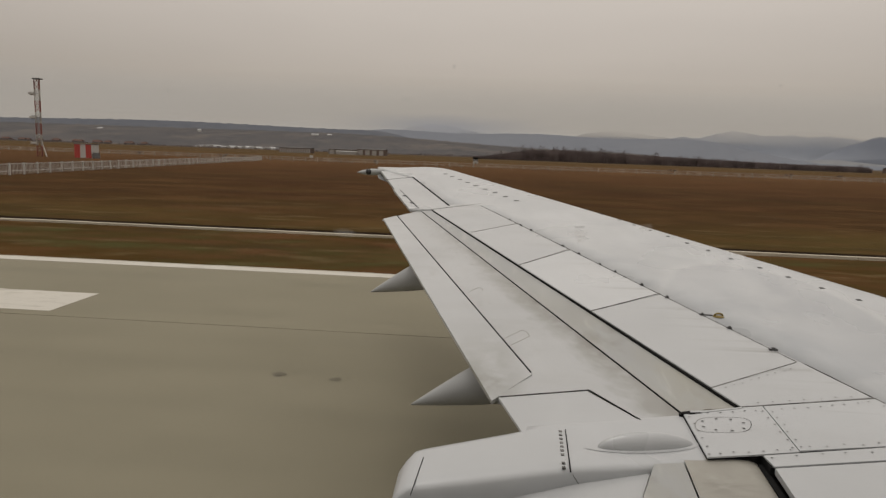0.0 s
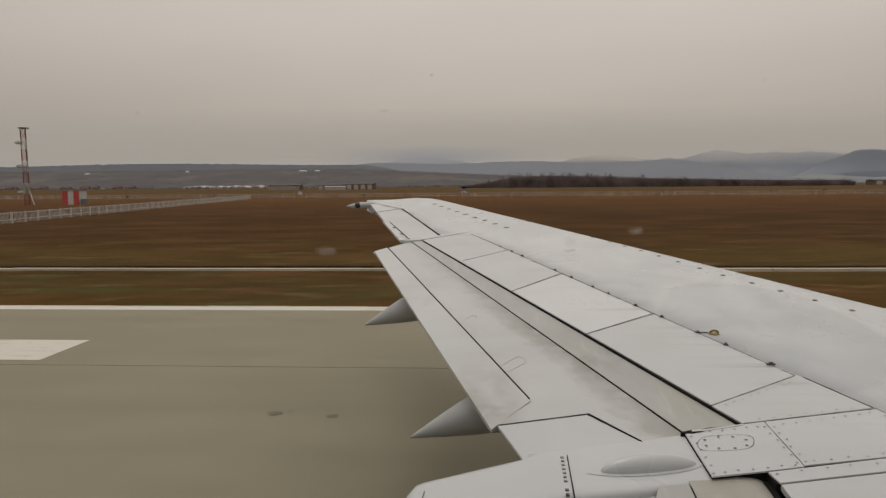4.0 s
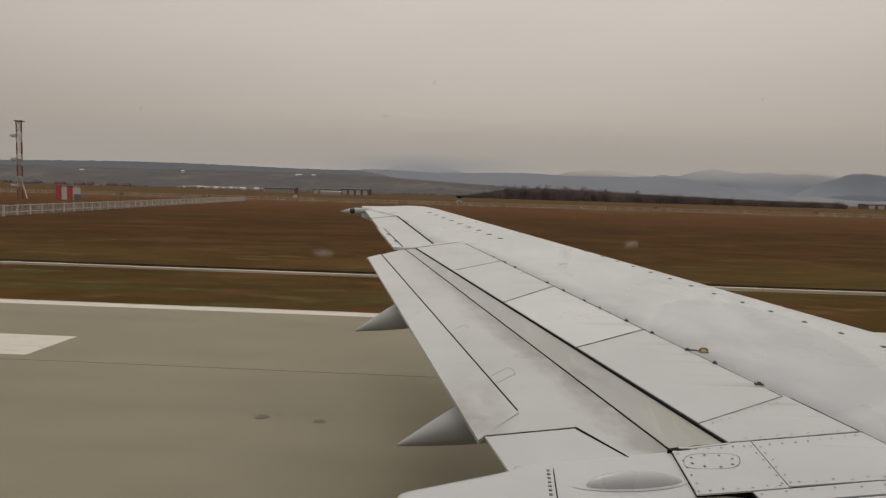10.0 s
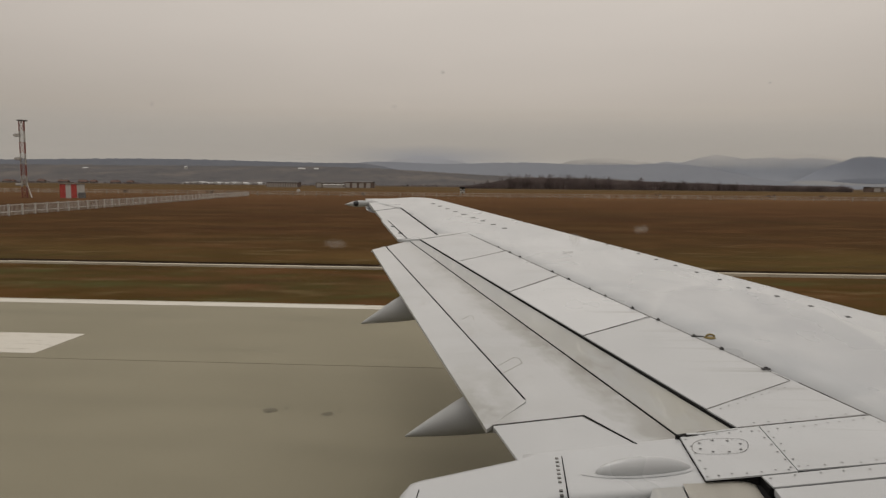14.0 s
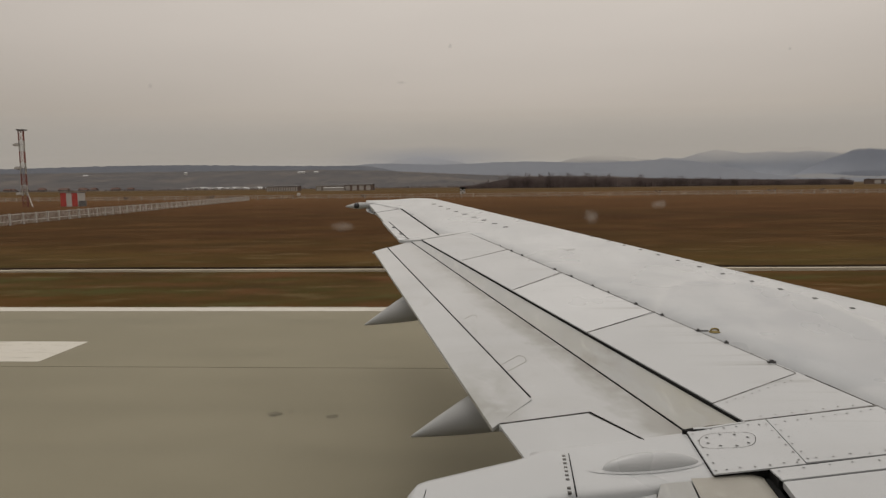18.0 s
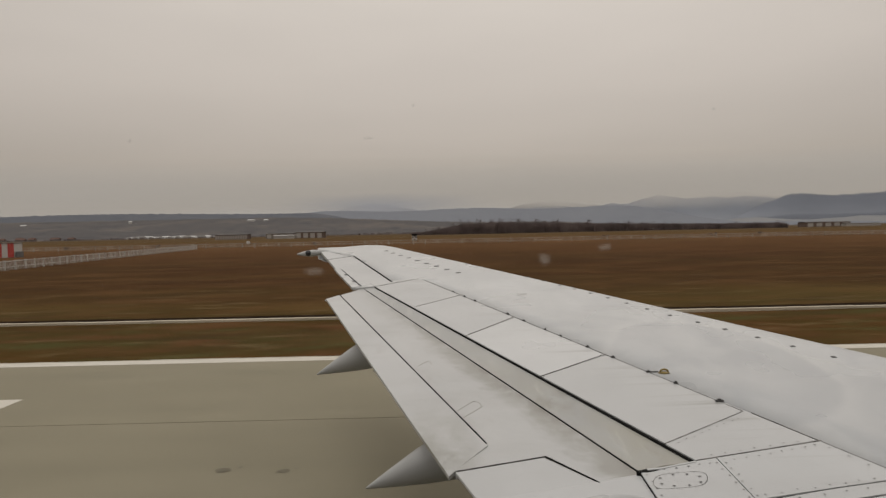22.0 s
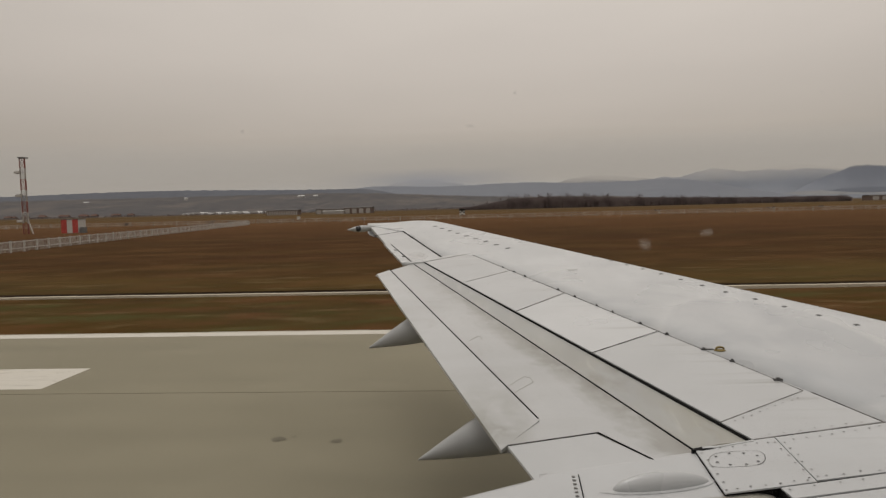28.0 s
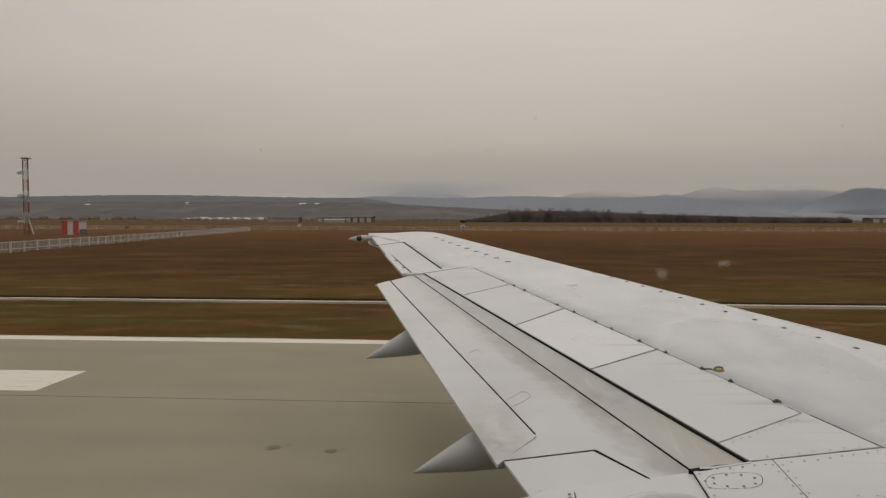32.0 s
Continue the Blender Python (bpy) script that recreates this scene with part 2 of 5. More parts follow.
M_PAINT = painted("wing_white_paint", (0.466, 0.479, 0.492), (0.29, 0.287, 0.275), 0.40, 0.31, (0.35, 2.6, 1.0), 0.13, False, True, tone=0.13)
M_FRESH = painted("repainted_spoiler_white", (0.516, 0.530, 0.543), (0.36, 0.357, 0.345), 0.3, 0.30, (0.35, 2.2, 1.0), 0.12, False, True, tone=0.05)
M_FLAP = painted("flap_grey_paint", (0.458, 0.469, 0.479), (0.27, 0.262, 0.245), 0.50, 0.32, (0.5, 2.6, 1.0), 0.12, True)
M_SKIN = painted("leading_skin_grey_paint", (0.430, 0.446, 0.460), (0.58, 0.585, 0.59), 0.8, 0.29, (1.3, 0.45, 1.0), 0.26, swirl=True)
M_GRIME = painted("grimy_flap_paint", (0.382, 0.390, 0.392), (0.22, 0.208, 0.182), 0.7, 0.5, (2.4, 0.9, 1.0), 0.35, oily=True)
M_WELL = painted("oily_flap_bay_paint", (0.36, 0.345, 0.305), (0.09, 0.083, 0.068), 1.6, 0.45, (3.0, 1.6, 1.0), 0.30, sooty=True)
M_FAIR = painted("fairing_grey_paint", (0.355, 0.365, 0.370), (0.20, 0.20, 0.195), 0.7, 0.4, (0.6, 1.5, 1.0), 0.12)


def plain(name, c, rough=0.6, metal=0.0, vary=0.25, scale=8.0):
    m = Mat(name, rough, metal, 0.5 if rough < 0.7 else 0.12 if rough < 0.99 else 0.0)
    k = m.noise((1, 1, 1), scale, 3.0)
    m.color(m.mix(m.band(k, 0.3, 0.7), tuple(v * (1 - vary) for v in c), tuple(min(1, v * (1 + vary)) for v in c)))
    return m.m


M_DARK = plain("black_sealant_and_gap_shade", (0.010, 0.010, 0.010), 0.9)


def sealant():
    """Dark sealant, rubbed pale in places where the paint has crept over it."""
    m = Mat("grey_seam_sealant", rough=0.8, spec=0.12)
    rub = m.band(m.noise((1, 1, 1), 5.0, 5.0, 0.75), 0.40, 0.58)
    m.color(m.mix(m.math("MULTIPLY", rub, 0.62), (0.060, 0.058, 0.055), (0.34, 0.335, 0.325)))
    return m.m


M_SEAM = sealant()
M_WORNSEAM = plain("worn_grey_sealant", (0.24, 0.237, 0.230), 0.7)
M_ENDSHADE = plain("brown_shadow_wedge", (0.115, 0.098, 0.072), 0.6, 0.0, 0.4, 14.0)
M_PLATE = plain("dark_grey_plate", (0.055, 0.055, 0.055), 0.6)
M_RIVET = plain("dark_screw_metal", (0.10, 0.10, 0.10), 0.45, 0.6)
M_BRASS = plain("yellowed_brass", (0.20, 0.15, 0.05), 0.45, 0.5)
M_RUBBER = plain("tyre_rubber", (0.02, 0.02, 0.02), 0.8)
M_LENS = plain("dark_lamp_glass", (0.015, 0.015, 0.018), 0.12)
M_HULL = plain("fuselage_white_paint", (0.68, 0.68, 0.68), 0.4, 0.0, 0.05, 1.0)
M_WHITE = plain("white_fence_plastic", (0.46, 0.45, 0.425), 0.6)
M_OLDWHITE = plain("weathered_fence_white", (0.37, 0.355, 0.325), 0.7, 0.0, 0.3, 0.6)
# mast red with the dulling of distance haze put into the colour
M_MASTRED = plain("haze_dulled_red_mast_paint", (0.22, 0.085, 0.07), 0.7)
M_RED = plain("red_hut_paint", (0.38, 0.05, 0.04), 0.6)
M_STEEL = plain("galvanised_steel", (0.16, 0.16, 0.16), 0.5, 0.5)


def concrete(name, base, dark):
    m = Mat(name, rough=0.75, spec=0.2)
    big = m.noise((0.16, 0.24, 1), 1.0, 4.0, 0.6)
    mid = m.noise((0.4, 1.1, 1), 1.0, 5.0, 0.6)
    tyre = m.noise((0.02, 0.9, 1), 1.0, 4.0, 0.55)
    fine = m.noise((1, 1, 1), 30.0, 3.0)
    c = m.mix(m.band(big, 0.3, 0.7), base, dark)
    c = m.mix(m.band(mid, 0.4, 0.75, 0.0, 0.30), c, tuple(v * 0.75 for v in dark))
    c = m.mix(m.band(m.noise((0.09, 0.30, 1), 1.0, 4.0, 0.6, 0.6), 0.52, 0.72, 0.0, 0.28), c, tuple(v * 1.18 for v in base))
    c = m.mix(m.band(tyre, 0.48, 0.8, 0.0, 0.3), c, tuple(v * 0.6 for v in dark))
    c = m.mix(m.band(fine, 0.3, 0.7, 0.0, 0.22), c, tuple(v * 1.25 for v in base))
    c = m.mix(m.band(m.each(), 0, 1, 0.0, 0.12), c, tuple(v * 0.85 for v in dark))
    m.color(c)
    m.bump(m.noise((1, 1, 1), 60.0, 3.0), 0.25, 0.004)
    return m.m


M_CONC = concrete("runway_concrete", (0.228, 0.208, 0.151), (0.186, 0.169, 0.119))
M_DRAIN = concrete("weathered_drain_concrete", (0.50, 0.455, 0.37), (0.36, 0.32, 0.25))
M_EDGE = concrete("pale_edge_concrete", (0.46, 0.43, 0.37), (0.36, 0.33, 0.28))


def road_paint():
    m = Mat("worn_white_marking", rough=0.55)
    wear = m.noise((0.5, 2.0, 1), 2.2, 6.0, 0.65)
    fine = m.noise((1, 1, 1), 25.0, 4.0)
    c = m.mix(m.band(wear, 0.54, 0.66, 0.0, 0.75), (0.50, 0.475, 0.420), (0.29, 0.265, 0.215))
    c = m.mix(m.band(fine, 0.4, 0.7, 0.0, 0.2), c, (0.5, 0.47, 0.41))
    m.color(c)
    return m.m


M_MARK = road_paint()
M_DITCHSHADE = plain("dark_soil_ditch_shade", (0.026, 0.018, 0.012), 1.0, 0.0, 0.4, 1.5)
M_YELLOW = plain("faded_yellow_marking", (0.42, 0.27, 0.07), 0.6)


def grass_ground():
    """Dry winter grass in long bands along the runway, redder and darker in the middle distance, straw-pale far off."""
    m = Mat("dry_winter_grass", rough=1.0, spec=0.0)
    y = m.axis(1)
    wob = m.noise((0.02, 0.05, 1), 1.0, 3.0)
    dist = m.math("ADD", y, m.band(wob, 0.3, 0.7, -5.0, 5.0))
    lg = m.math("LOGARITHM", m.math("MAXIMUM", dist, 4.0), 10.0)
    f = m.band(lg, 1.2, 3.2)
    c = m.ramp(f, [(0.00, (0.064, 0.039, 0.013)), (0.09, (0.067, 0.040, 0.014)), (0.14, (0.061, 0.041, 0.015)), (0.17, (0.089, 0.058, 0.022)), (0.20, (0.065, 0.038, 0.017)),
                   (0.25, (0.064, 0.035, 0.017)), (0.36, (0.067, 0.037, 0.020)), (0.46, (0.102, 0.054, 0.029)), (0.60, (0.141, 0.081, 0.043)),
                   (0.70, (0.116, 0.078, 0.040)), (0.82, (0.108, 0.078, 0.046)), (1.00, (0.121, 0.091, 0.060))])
    streak = m.noise((0.040, 0.075, 1), 1.0, 4.0, 0.6)
    streak2 = m.noise((0.11, 0.20, 1), 1.0, 4.0, 0.6)
    far = m.noise((0.008, 0.018, 1), 1.0, 3.0, 0.5)
    tuft = m.noise((0.5, 2.2, 1), 1.2, 4.0, 0.7)
    green = m.noise((0.035, 0.16, 1), 1.0, 4.0)
    c = m.mix(m.band(streak, 0.42, 0.66, 0.0, 0.48), c, (0.050, 0.028, 0.016))
    c = m.mix(m.band(streak2, 0.46, 0.70, 0.0, 0.30), c, (0.175, 0.098, 0.046))
    c = m.mix(m.band(far, 0.46, 0.72, 0.0, 0.30), c, (0.060, 0.036, 0.024))
    near = m.band(y, 38.0, 25.0, 0.22, 1.0)
    c = m.mix(m.math("MULTIPLY", m.band(green, 0.42, 0.64, 0.0, 0.75), near), c, (0.062, 0.054, 0.022))
    c = m.mix(m.band(tuft, 0.35, 0.65, 0.0, 0.16), c, (0.045, 0.027, 0.014))
    clump = m.noise((0.17, 0.30, 1), 1.0, 5.0, 0.65)
    reach = m.band(y, 220.0, 40.0)
    c = m.mix(m.math("MULTIPLY", m.band(clump, 0.52, 0.68, 0.0, 0.38), reach), c, (0.125, 0.066, 0.032))
    c = m.mix(m.math("MULTIPLY", m.band(clump, 0.47, 0.32, 0.0, 0.42), reach), c, (0.044, 0.029, 0.019))
    verge = m.band(y, 34.0, 27.0)
    patch = m.noise((0.18, 0.36, 1), 1.0, 5.0, 0.65)
    c = m.mix(m.math("MULTIPLY", m.band(patch, 0.50, 0.66, 0.0, 0.75), verge), c, (0.105, 0.052, 0.026))
    c = m.mix(m.math("MULTIPLY", m.band(patch, 0.46, 0.34, 0.0, 0.75), verge), c, (0.066, 0.064, 0.026))
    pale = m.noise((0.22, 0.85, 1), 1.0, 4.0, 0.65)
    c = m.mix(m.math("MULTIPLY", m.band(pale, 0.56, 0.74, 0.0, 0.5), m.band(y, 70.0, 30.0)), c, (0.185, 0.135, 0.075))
    m.color(c)
    m.bump(tuft, 0.12, 0.05)
    return m.m


M_GRASS = grass_ground()


def blades():
    m = Mat("dry_grass_blades", rough=1.0, spec=0.0)
    m.color(m.ramp(m.island(), [(0.0, (0.080, 0.052, 0.024)), (0.45, (0.100, 0.064, 0.030)), (0.75, (0.080, 0.066, 0.027)), (1.0, (0.125, 0.086, 0.044))]))
    return m.m


M_BLADE = blades()


def hill(name, base, patch, dark, scale, fields):
    m = Mat(name, rough=1.0, spec=0.0)
    a = m.noise((scale, scale * 0.5, scale * 3), 1.0, 5.0, 0.6)
    b = m.noise((scale * 5, scale * 2, scale * 14), 1.0, 5.0, 0.65)
    c = m.mix(m.band(a, 0.5, 0.62, 0.0, fields), base, patch)
    c = m.mix(m.band(b, 0.50, 0.66, 0.0, 0.65), c, dark)
    m.color(c)
    return m.m


# distance haze is mixed into these base colours: paler and bluer farther off
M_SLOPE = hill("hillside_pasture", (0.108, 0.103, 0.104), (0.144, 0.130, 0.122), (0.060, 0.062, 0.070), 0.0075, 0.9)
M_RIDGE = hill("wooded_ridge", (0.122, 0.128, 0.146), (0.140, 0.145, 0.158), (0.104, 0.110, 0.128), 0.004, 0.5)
M_BLUE = hill("haze_blue_ridge", (0.182, 0.193, 0.218), (0.194, 0.204, 0.226), (0.170, 0.181, 0.206), 0.003, 0.5)
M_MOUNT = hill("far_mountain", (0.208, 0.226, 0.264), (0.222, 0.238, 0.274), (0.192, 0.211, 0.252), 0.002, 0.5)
M_MOUNTB = hill("haze_blue_near_mountain", (0.184, 0.200, 0.236), (0.200, 0.214, 0.246), (0.170, 0.187, 0.224), 0.002, 0.5)
M_PALE = hill("haze_pale_mountain", (0.272, 0.276, 0.290), (0.284, 0.286, 0.298), (0.260, 0.266, 0.282), 0.002, 0.5)
M_MIST = hill("mist_painted_valley_floor", (0.215, 0.219, 0.227), (0.232, 0.235, 0.240), (0.195, 0.200, 0.210), 0.003, 0.6)


def cloud_glow_mat(name, c, z0, z1, z2, most, middle=None, reach=0.0):
    """Cloud painted as a sky-coloured glow: clear at the height z0, thickest at z1, thinning out again to z2, with
    drifting edges; a bank of its own ends reach metres to both sides of its middle.
    """
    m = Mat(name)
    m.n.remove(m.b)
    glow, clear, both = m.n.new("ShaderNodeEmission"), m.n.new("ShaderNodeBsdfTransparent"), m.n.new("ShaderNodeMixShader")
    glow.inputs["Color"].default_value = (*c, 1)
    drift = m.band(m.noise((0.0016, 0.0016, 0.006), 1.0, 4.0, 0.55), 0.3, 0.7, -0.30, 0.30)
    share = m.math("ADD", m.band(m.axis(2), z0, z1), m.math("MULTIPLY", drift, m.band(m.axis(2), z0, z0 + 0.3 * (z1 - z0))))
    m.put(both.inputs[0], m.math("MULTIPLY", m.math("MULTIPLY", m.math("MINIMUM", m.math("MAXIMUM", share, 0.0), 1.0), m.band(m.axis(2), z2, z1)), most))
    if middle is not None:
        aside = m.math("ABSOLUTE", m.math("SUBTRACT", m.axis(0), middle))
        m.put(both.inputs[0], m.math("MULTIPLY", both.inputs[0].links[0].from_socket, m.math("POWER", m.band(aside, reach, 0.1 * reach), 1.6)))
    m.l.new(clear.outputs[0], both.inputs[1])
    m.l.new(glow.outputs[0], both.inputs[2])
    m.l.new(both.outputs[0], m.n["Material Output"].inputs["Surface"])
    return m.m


M_BARK = plain("bare_tree_bark", (0.060, 0.052, 0.046), 0.9)
M_TWIG = plain("bare_twigs", (0.150, 0.122, 0.118), 0.9, 0.0, 0.40, 0.09)


# ---- building helpers ----
def link(name, bm, mat, parent=None, label="", smooth=False):
    me = bpy.data.meshes.new(name)
    bmesh.ops.recalc_face_normals(bm, faces=bm.faces)
    bm.to_mesh(me)
    bm.free()
    if smooth:
        me.polygons.foreach_set("use_smooth", [True] * len(me.polygons))
    me.materials.append(mat)
    ob = new(name, me)
    if parent is not None:
        ob.parent = parent
    return tagged(ob, label) if label else ob


part = link


def thing(name, label, category, group="", at=(0, 0, 0), turn=0.0):
    ob = new(name)
    ob.empty_display_size = 0.2
    ob.matrix_basis = pose(*at, 0, 0, turn)
    return tagged(ob, label, category, group)


def add_box(bm, x0, x1, y0, y1, z0, z1):
    v = [bm.verts.new((x, y, z)) for z in (z0, z1) for y in (y0, y1) for x in (x0, x1)]
    for f in ((0, 2, 3, 1), (4, 5, 7, 6), (0, 1, 5, 4), (2, 6, 7, 3), (0, 4, 6, 2), (1, 3, 7, 5)):
        bm.faces.new([v[i] for i in f])


def box(x0, x1, y0, y1, z0, z1, bevel=0.0):
    bm = bmesh.new()
    add_box(bm, x0, x1, y0, y1, z0, z1)
    if bevel:
        bmesh.ops.bevel(bm, geom=bm.edges[:], offset=bevel, segments=2, affect="EDGES", profile=0.6)
    return bm


def lathe(profile, axis_from, axis_to, seg=20, squash=1.0):
    """A body of revolution: profile of (share of the length, radius) between two points; squash flattens it upright."""
    a, b = Vector(axis_from), Vector(axis_to)
    d = (b - a).normalized()
    side = d.cross(Vector((0, 0, 1))).normalized()
    up = side.cross(d)
    bm = bmesh.new()
    rings = []
    for s, r in profile:
        c = a.lerp(b, s)
        rings.append([bm.verts.new(c + side * (r * math.cos(k * math.tau / seg)) + up * (r * squash * math.sin(k * math.tau / seg))) for k in range(seg)])
    for p, q in zip(rings, rings[1:]):
        for k in range(seg):
            bm.faces.new((p[k], p[(k + 1) % seg], q[(k + 1) % seg], q[k]))
    for ring in (rings[0], rings[-1]):
        bm.faces.new(ring)
    return bm

# ---- ground, runway, verge ----
def fine_axis(edges):
    out = []
    for a, b, n in edges:
        out += [a + (b - a) * i / n for i in range(n)]
    return out + [edges[-1][1]]


def sheet(name, xs, ys, zfun, mat, label, category):
    me = bpy.data.meshes.new(name)
    verts = [(x, y, zfun(x, y)) for y in ys for x in xs]
    n = len(xs)
    me.from_pydata(verts, [], [(j * n + i, j * n + i + 1, (j + 1) * n + i + 1, (j + 1) * n + i) for j in range(len(ys) - 1) for i in range(n - 1)])
    me.materials.append(mat)
    me.polygons.foreach_set("use_smooth", [True] * len(me.polygons))
    me.update()
    return tagged(new(name, me), label, category, kind="structure")


VERGE = 19.56


def ground_z(x, y):
    if y < VERGE - 0.05:
        return -0.30
    z = -0.05
    if y > 22:
        n = noise.noise(Vector((x * 0.05, y * 0.11, 3.0)))
        z += 0.10 * n * min(1.0, (y - 22) / 5)
    if y > 60:
        z += 0.5 * noise.noise(Vector((x * 0.006, y * 0.012, 9.0))) * min(1.0, (y - 60) / 200)
    if 28.7 < y < 29.9:
        z -= 0.28
    return z


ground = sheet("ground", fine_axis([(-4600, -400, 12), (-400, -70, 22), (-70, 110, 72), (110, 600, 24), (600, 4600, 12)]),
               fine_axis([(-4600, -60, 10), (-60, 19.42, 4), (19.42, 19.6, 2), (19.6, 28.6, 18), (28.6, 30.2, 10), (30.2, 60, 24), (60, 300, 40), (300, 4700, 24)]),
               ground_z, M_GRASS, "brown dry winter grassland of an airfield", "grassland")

runway = tagged(new("runway"), "olive-grey concrete runway of large jointed slabs", "runway", kind="structure")
LANES = [-23.4, -14.8, -6.2, 3.2, 12.85, 19.46]
SLAB = 30.0
slab_mesh = {}
for j, (y0, y1) in enumerate(zip(LANES, LANES[1:])):
    bm = box(0.008, SLAB - 0.008, y0 + 0.014, y1 - 0.014, -0.35, 0.0, 0.006)
    me = bpy.data.meshes.new("slab")
    bmesh.ops.recalc_face_normals(bm, faces=bm.faces)
    bm.to_mesh(me)
    bm.free()
    me.materials.append(M_CONC)
    slab_mesh[j] = me
for j in slab_mesh:
    for i in range(-5, 7):
        ob = new("slab", slab_mesh[j])
        ob.parent = runway
        ob.location = (i * SLAB + 6.2, 0, 0.0)
bm = bmesh.new()
for x0, x1 in ((-1500, -143.8), (216.2, 1500)):
    add_box(bm, x0, x1, LANES[0], LANES[-1], -0.35, -0.001)
part("far_slabs", bm, M_CONC, runway)
bm = bmesh.new()
add_box(bm, -1500, 1500, LANES[0] + 0.02, LANES[-1] - 0.02, -0.40, -0.03)
part("joint_filler", bm, M_DARK, runway, "dark bitumen joint filler")

marking = tagged(part("edge_line", box(-900, 900, 18.84, 19.38, 0.0, 0.006), M_MARK), "long white painted runway edge line", "runway marking", kind="structure")
lip = thing("runway_lip", "pale broken concrete lip between runway and grass", "kerb")
tagged(lip, kind="structure")
rnd = random.Random(4)
x = -150.0
while x < 220:
    w = rnd.uniform(2.2, 4.2)
    part("kerb_stone", box(x, x + w - 0.02, 19.47, 19.56 + rnd.uniform(-0.02, 0.03), -0.2, -0.004 - rnd.uniform(0, 0.006), 0.012), M_EDGE, lip)
    x += w

# white stripes painted ahead of the aircraft and behind it, as the roll passes them
stripes = []
for y0, y1 in ((13.2, 15.0), (10.0, 11.8), (6.8, 8.6), (3.6, 5.4)):
    for x0, x1 in ((-39.3, -9.3), (40, 62)):
        stripes.append(tagged(part("threshold_stripe", box(x0, x1, y0, y1, 0.0, 0.005), M_MARK), "broad worn white painted stripe on the runway",
                              "runway marking", "painted runway stripes", "structure"))
pad = tagged(part("turning_pad", box(-150, -60, 19.62, 33.5, -0.3, 0.0), M_CONC), "olive-grey concrete pad widening the runway", "pavement", kind="structure")
tagged(part("taxi_line", box(-150, -61, 24.0, 24.25, 0.0, 0.005), M_YELLOW), "thin faded yellow taxi line on concrete", "runway marking", kind="structure")

# oil spots soaked into the concrete
M_OIL = plain("soaked_oil_stain", (0.140, 0.128, 0.096), 0.8, 0.0, 0.25, 6.0)
ro = random.Random(9)
for x, y, w, h in ((-3.3, 10.15, 0.15, 0.13), (-2.35, 10.05, 0.11, 0.10), (-7.2, 8.3, 0.14, 0.09)):
    for dx, dy, k in ((0, 0, 1.0), (w * 1.5, h * 0.9, 0.3)):
        bm = bmesh.new()
        top = [bm.verts.new((x + dx + w * k * ro.uniform(0.6, 1.1) * math.cos(i / 14 * math.tau), y + dy + h * k * ro.uniform(0.6, 1.1) * math.sin(i / 14 * math.tau), 0.004)) for i in range(14)]
        bm.faces.new(top)
        tagged(part("oil_stain", bm, M_OIL), "dark oil stain soaked into the runway concrete", "stain", "oil stains", "structure")

# drain channel in the grass: low concrete edge with a dark ditch behind it
channel = thing("drain_channel", "pale concrete channel edge running through the grass", "drain channel")
tagged(channel, kind="structure")
x = -150.0
seg_mesh = []
for k in range(6):
    bm = box(0.004, 2.996, 28.27 + rnd.uniform(-0.02, 0.02), 28.50 + rnd.uniform(-0.02, 0.02), -0.45, 0.040 + rnd.uniform(-0.006, 0.006), 0.02)
    me = bpy.data.meshes.new("channel_slab")
    bmesh.ops.recalc_face_normals(bm, faces=bm.faces)
    bm.to_mesh(me)
    bm.free()
    me.materials.append(M_DRAIN)
    seg_mesh.append(me)
for i in range(115):
    ob = new("channel_slab", rnd.choice(seg_mesh))
    ob.parent = channel
    ob.location = (-150 + 3 * i, 0, rnd.uniform(-0.004, 0.004))


def ditch_shade_z(x):
    return 0.045 + 0.02 * noise.noise(Vector((x * 0.3, 4.0, 0.0)))


# dark soil strip heaped along the far side of the channel, standing in for the ditch's shadow
me = bpy.data.meshes.new("ditch_soil")
xs = [-150 + 0.8 * i for i in range(430)]
verts, faces = [], []
for x in xs:
    w = 0.34 + 0.2 * noise.noise(Vector((x * 0.12, 1.0, 0.0)))
    verts += [(x, 28.56, -0.1), (x, 28.58, ditch_shade_z(x) - 0.01), (x, 28.62 + w, ditch_shade_z(x) + 0.03), (x, 28.75 + w, -0.2)]
for i in range(len(xs) - 1):
    for k in range(3):
        faces.append((4 * i + k, 4 * i + k + 1, 4 * i + k + 5, 4 * i + k + 4))
me.from_pydata(verts, [], faces)
me.materials.append(M_DITCHSHADE)
tagged(new("ditch_soil", me), "dark soil strip standing in for the ditch shadow", "soil", kind="structure")

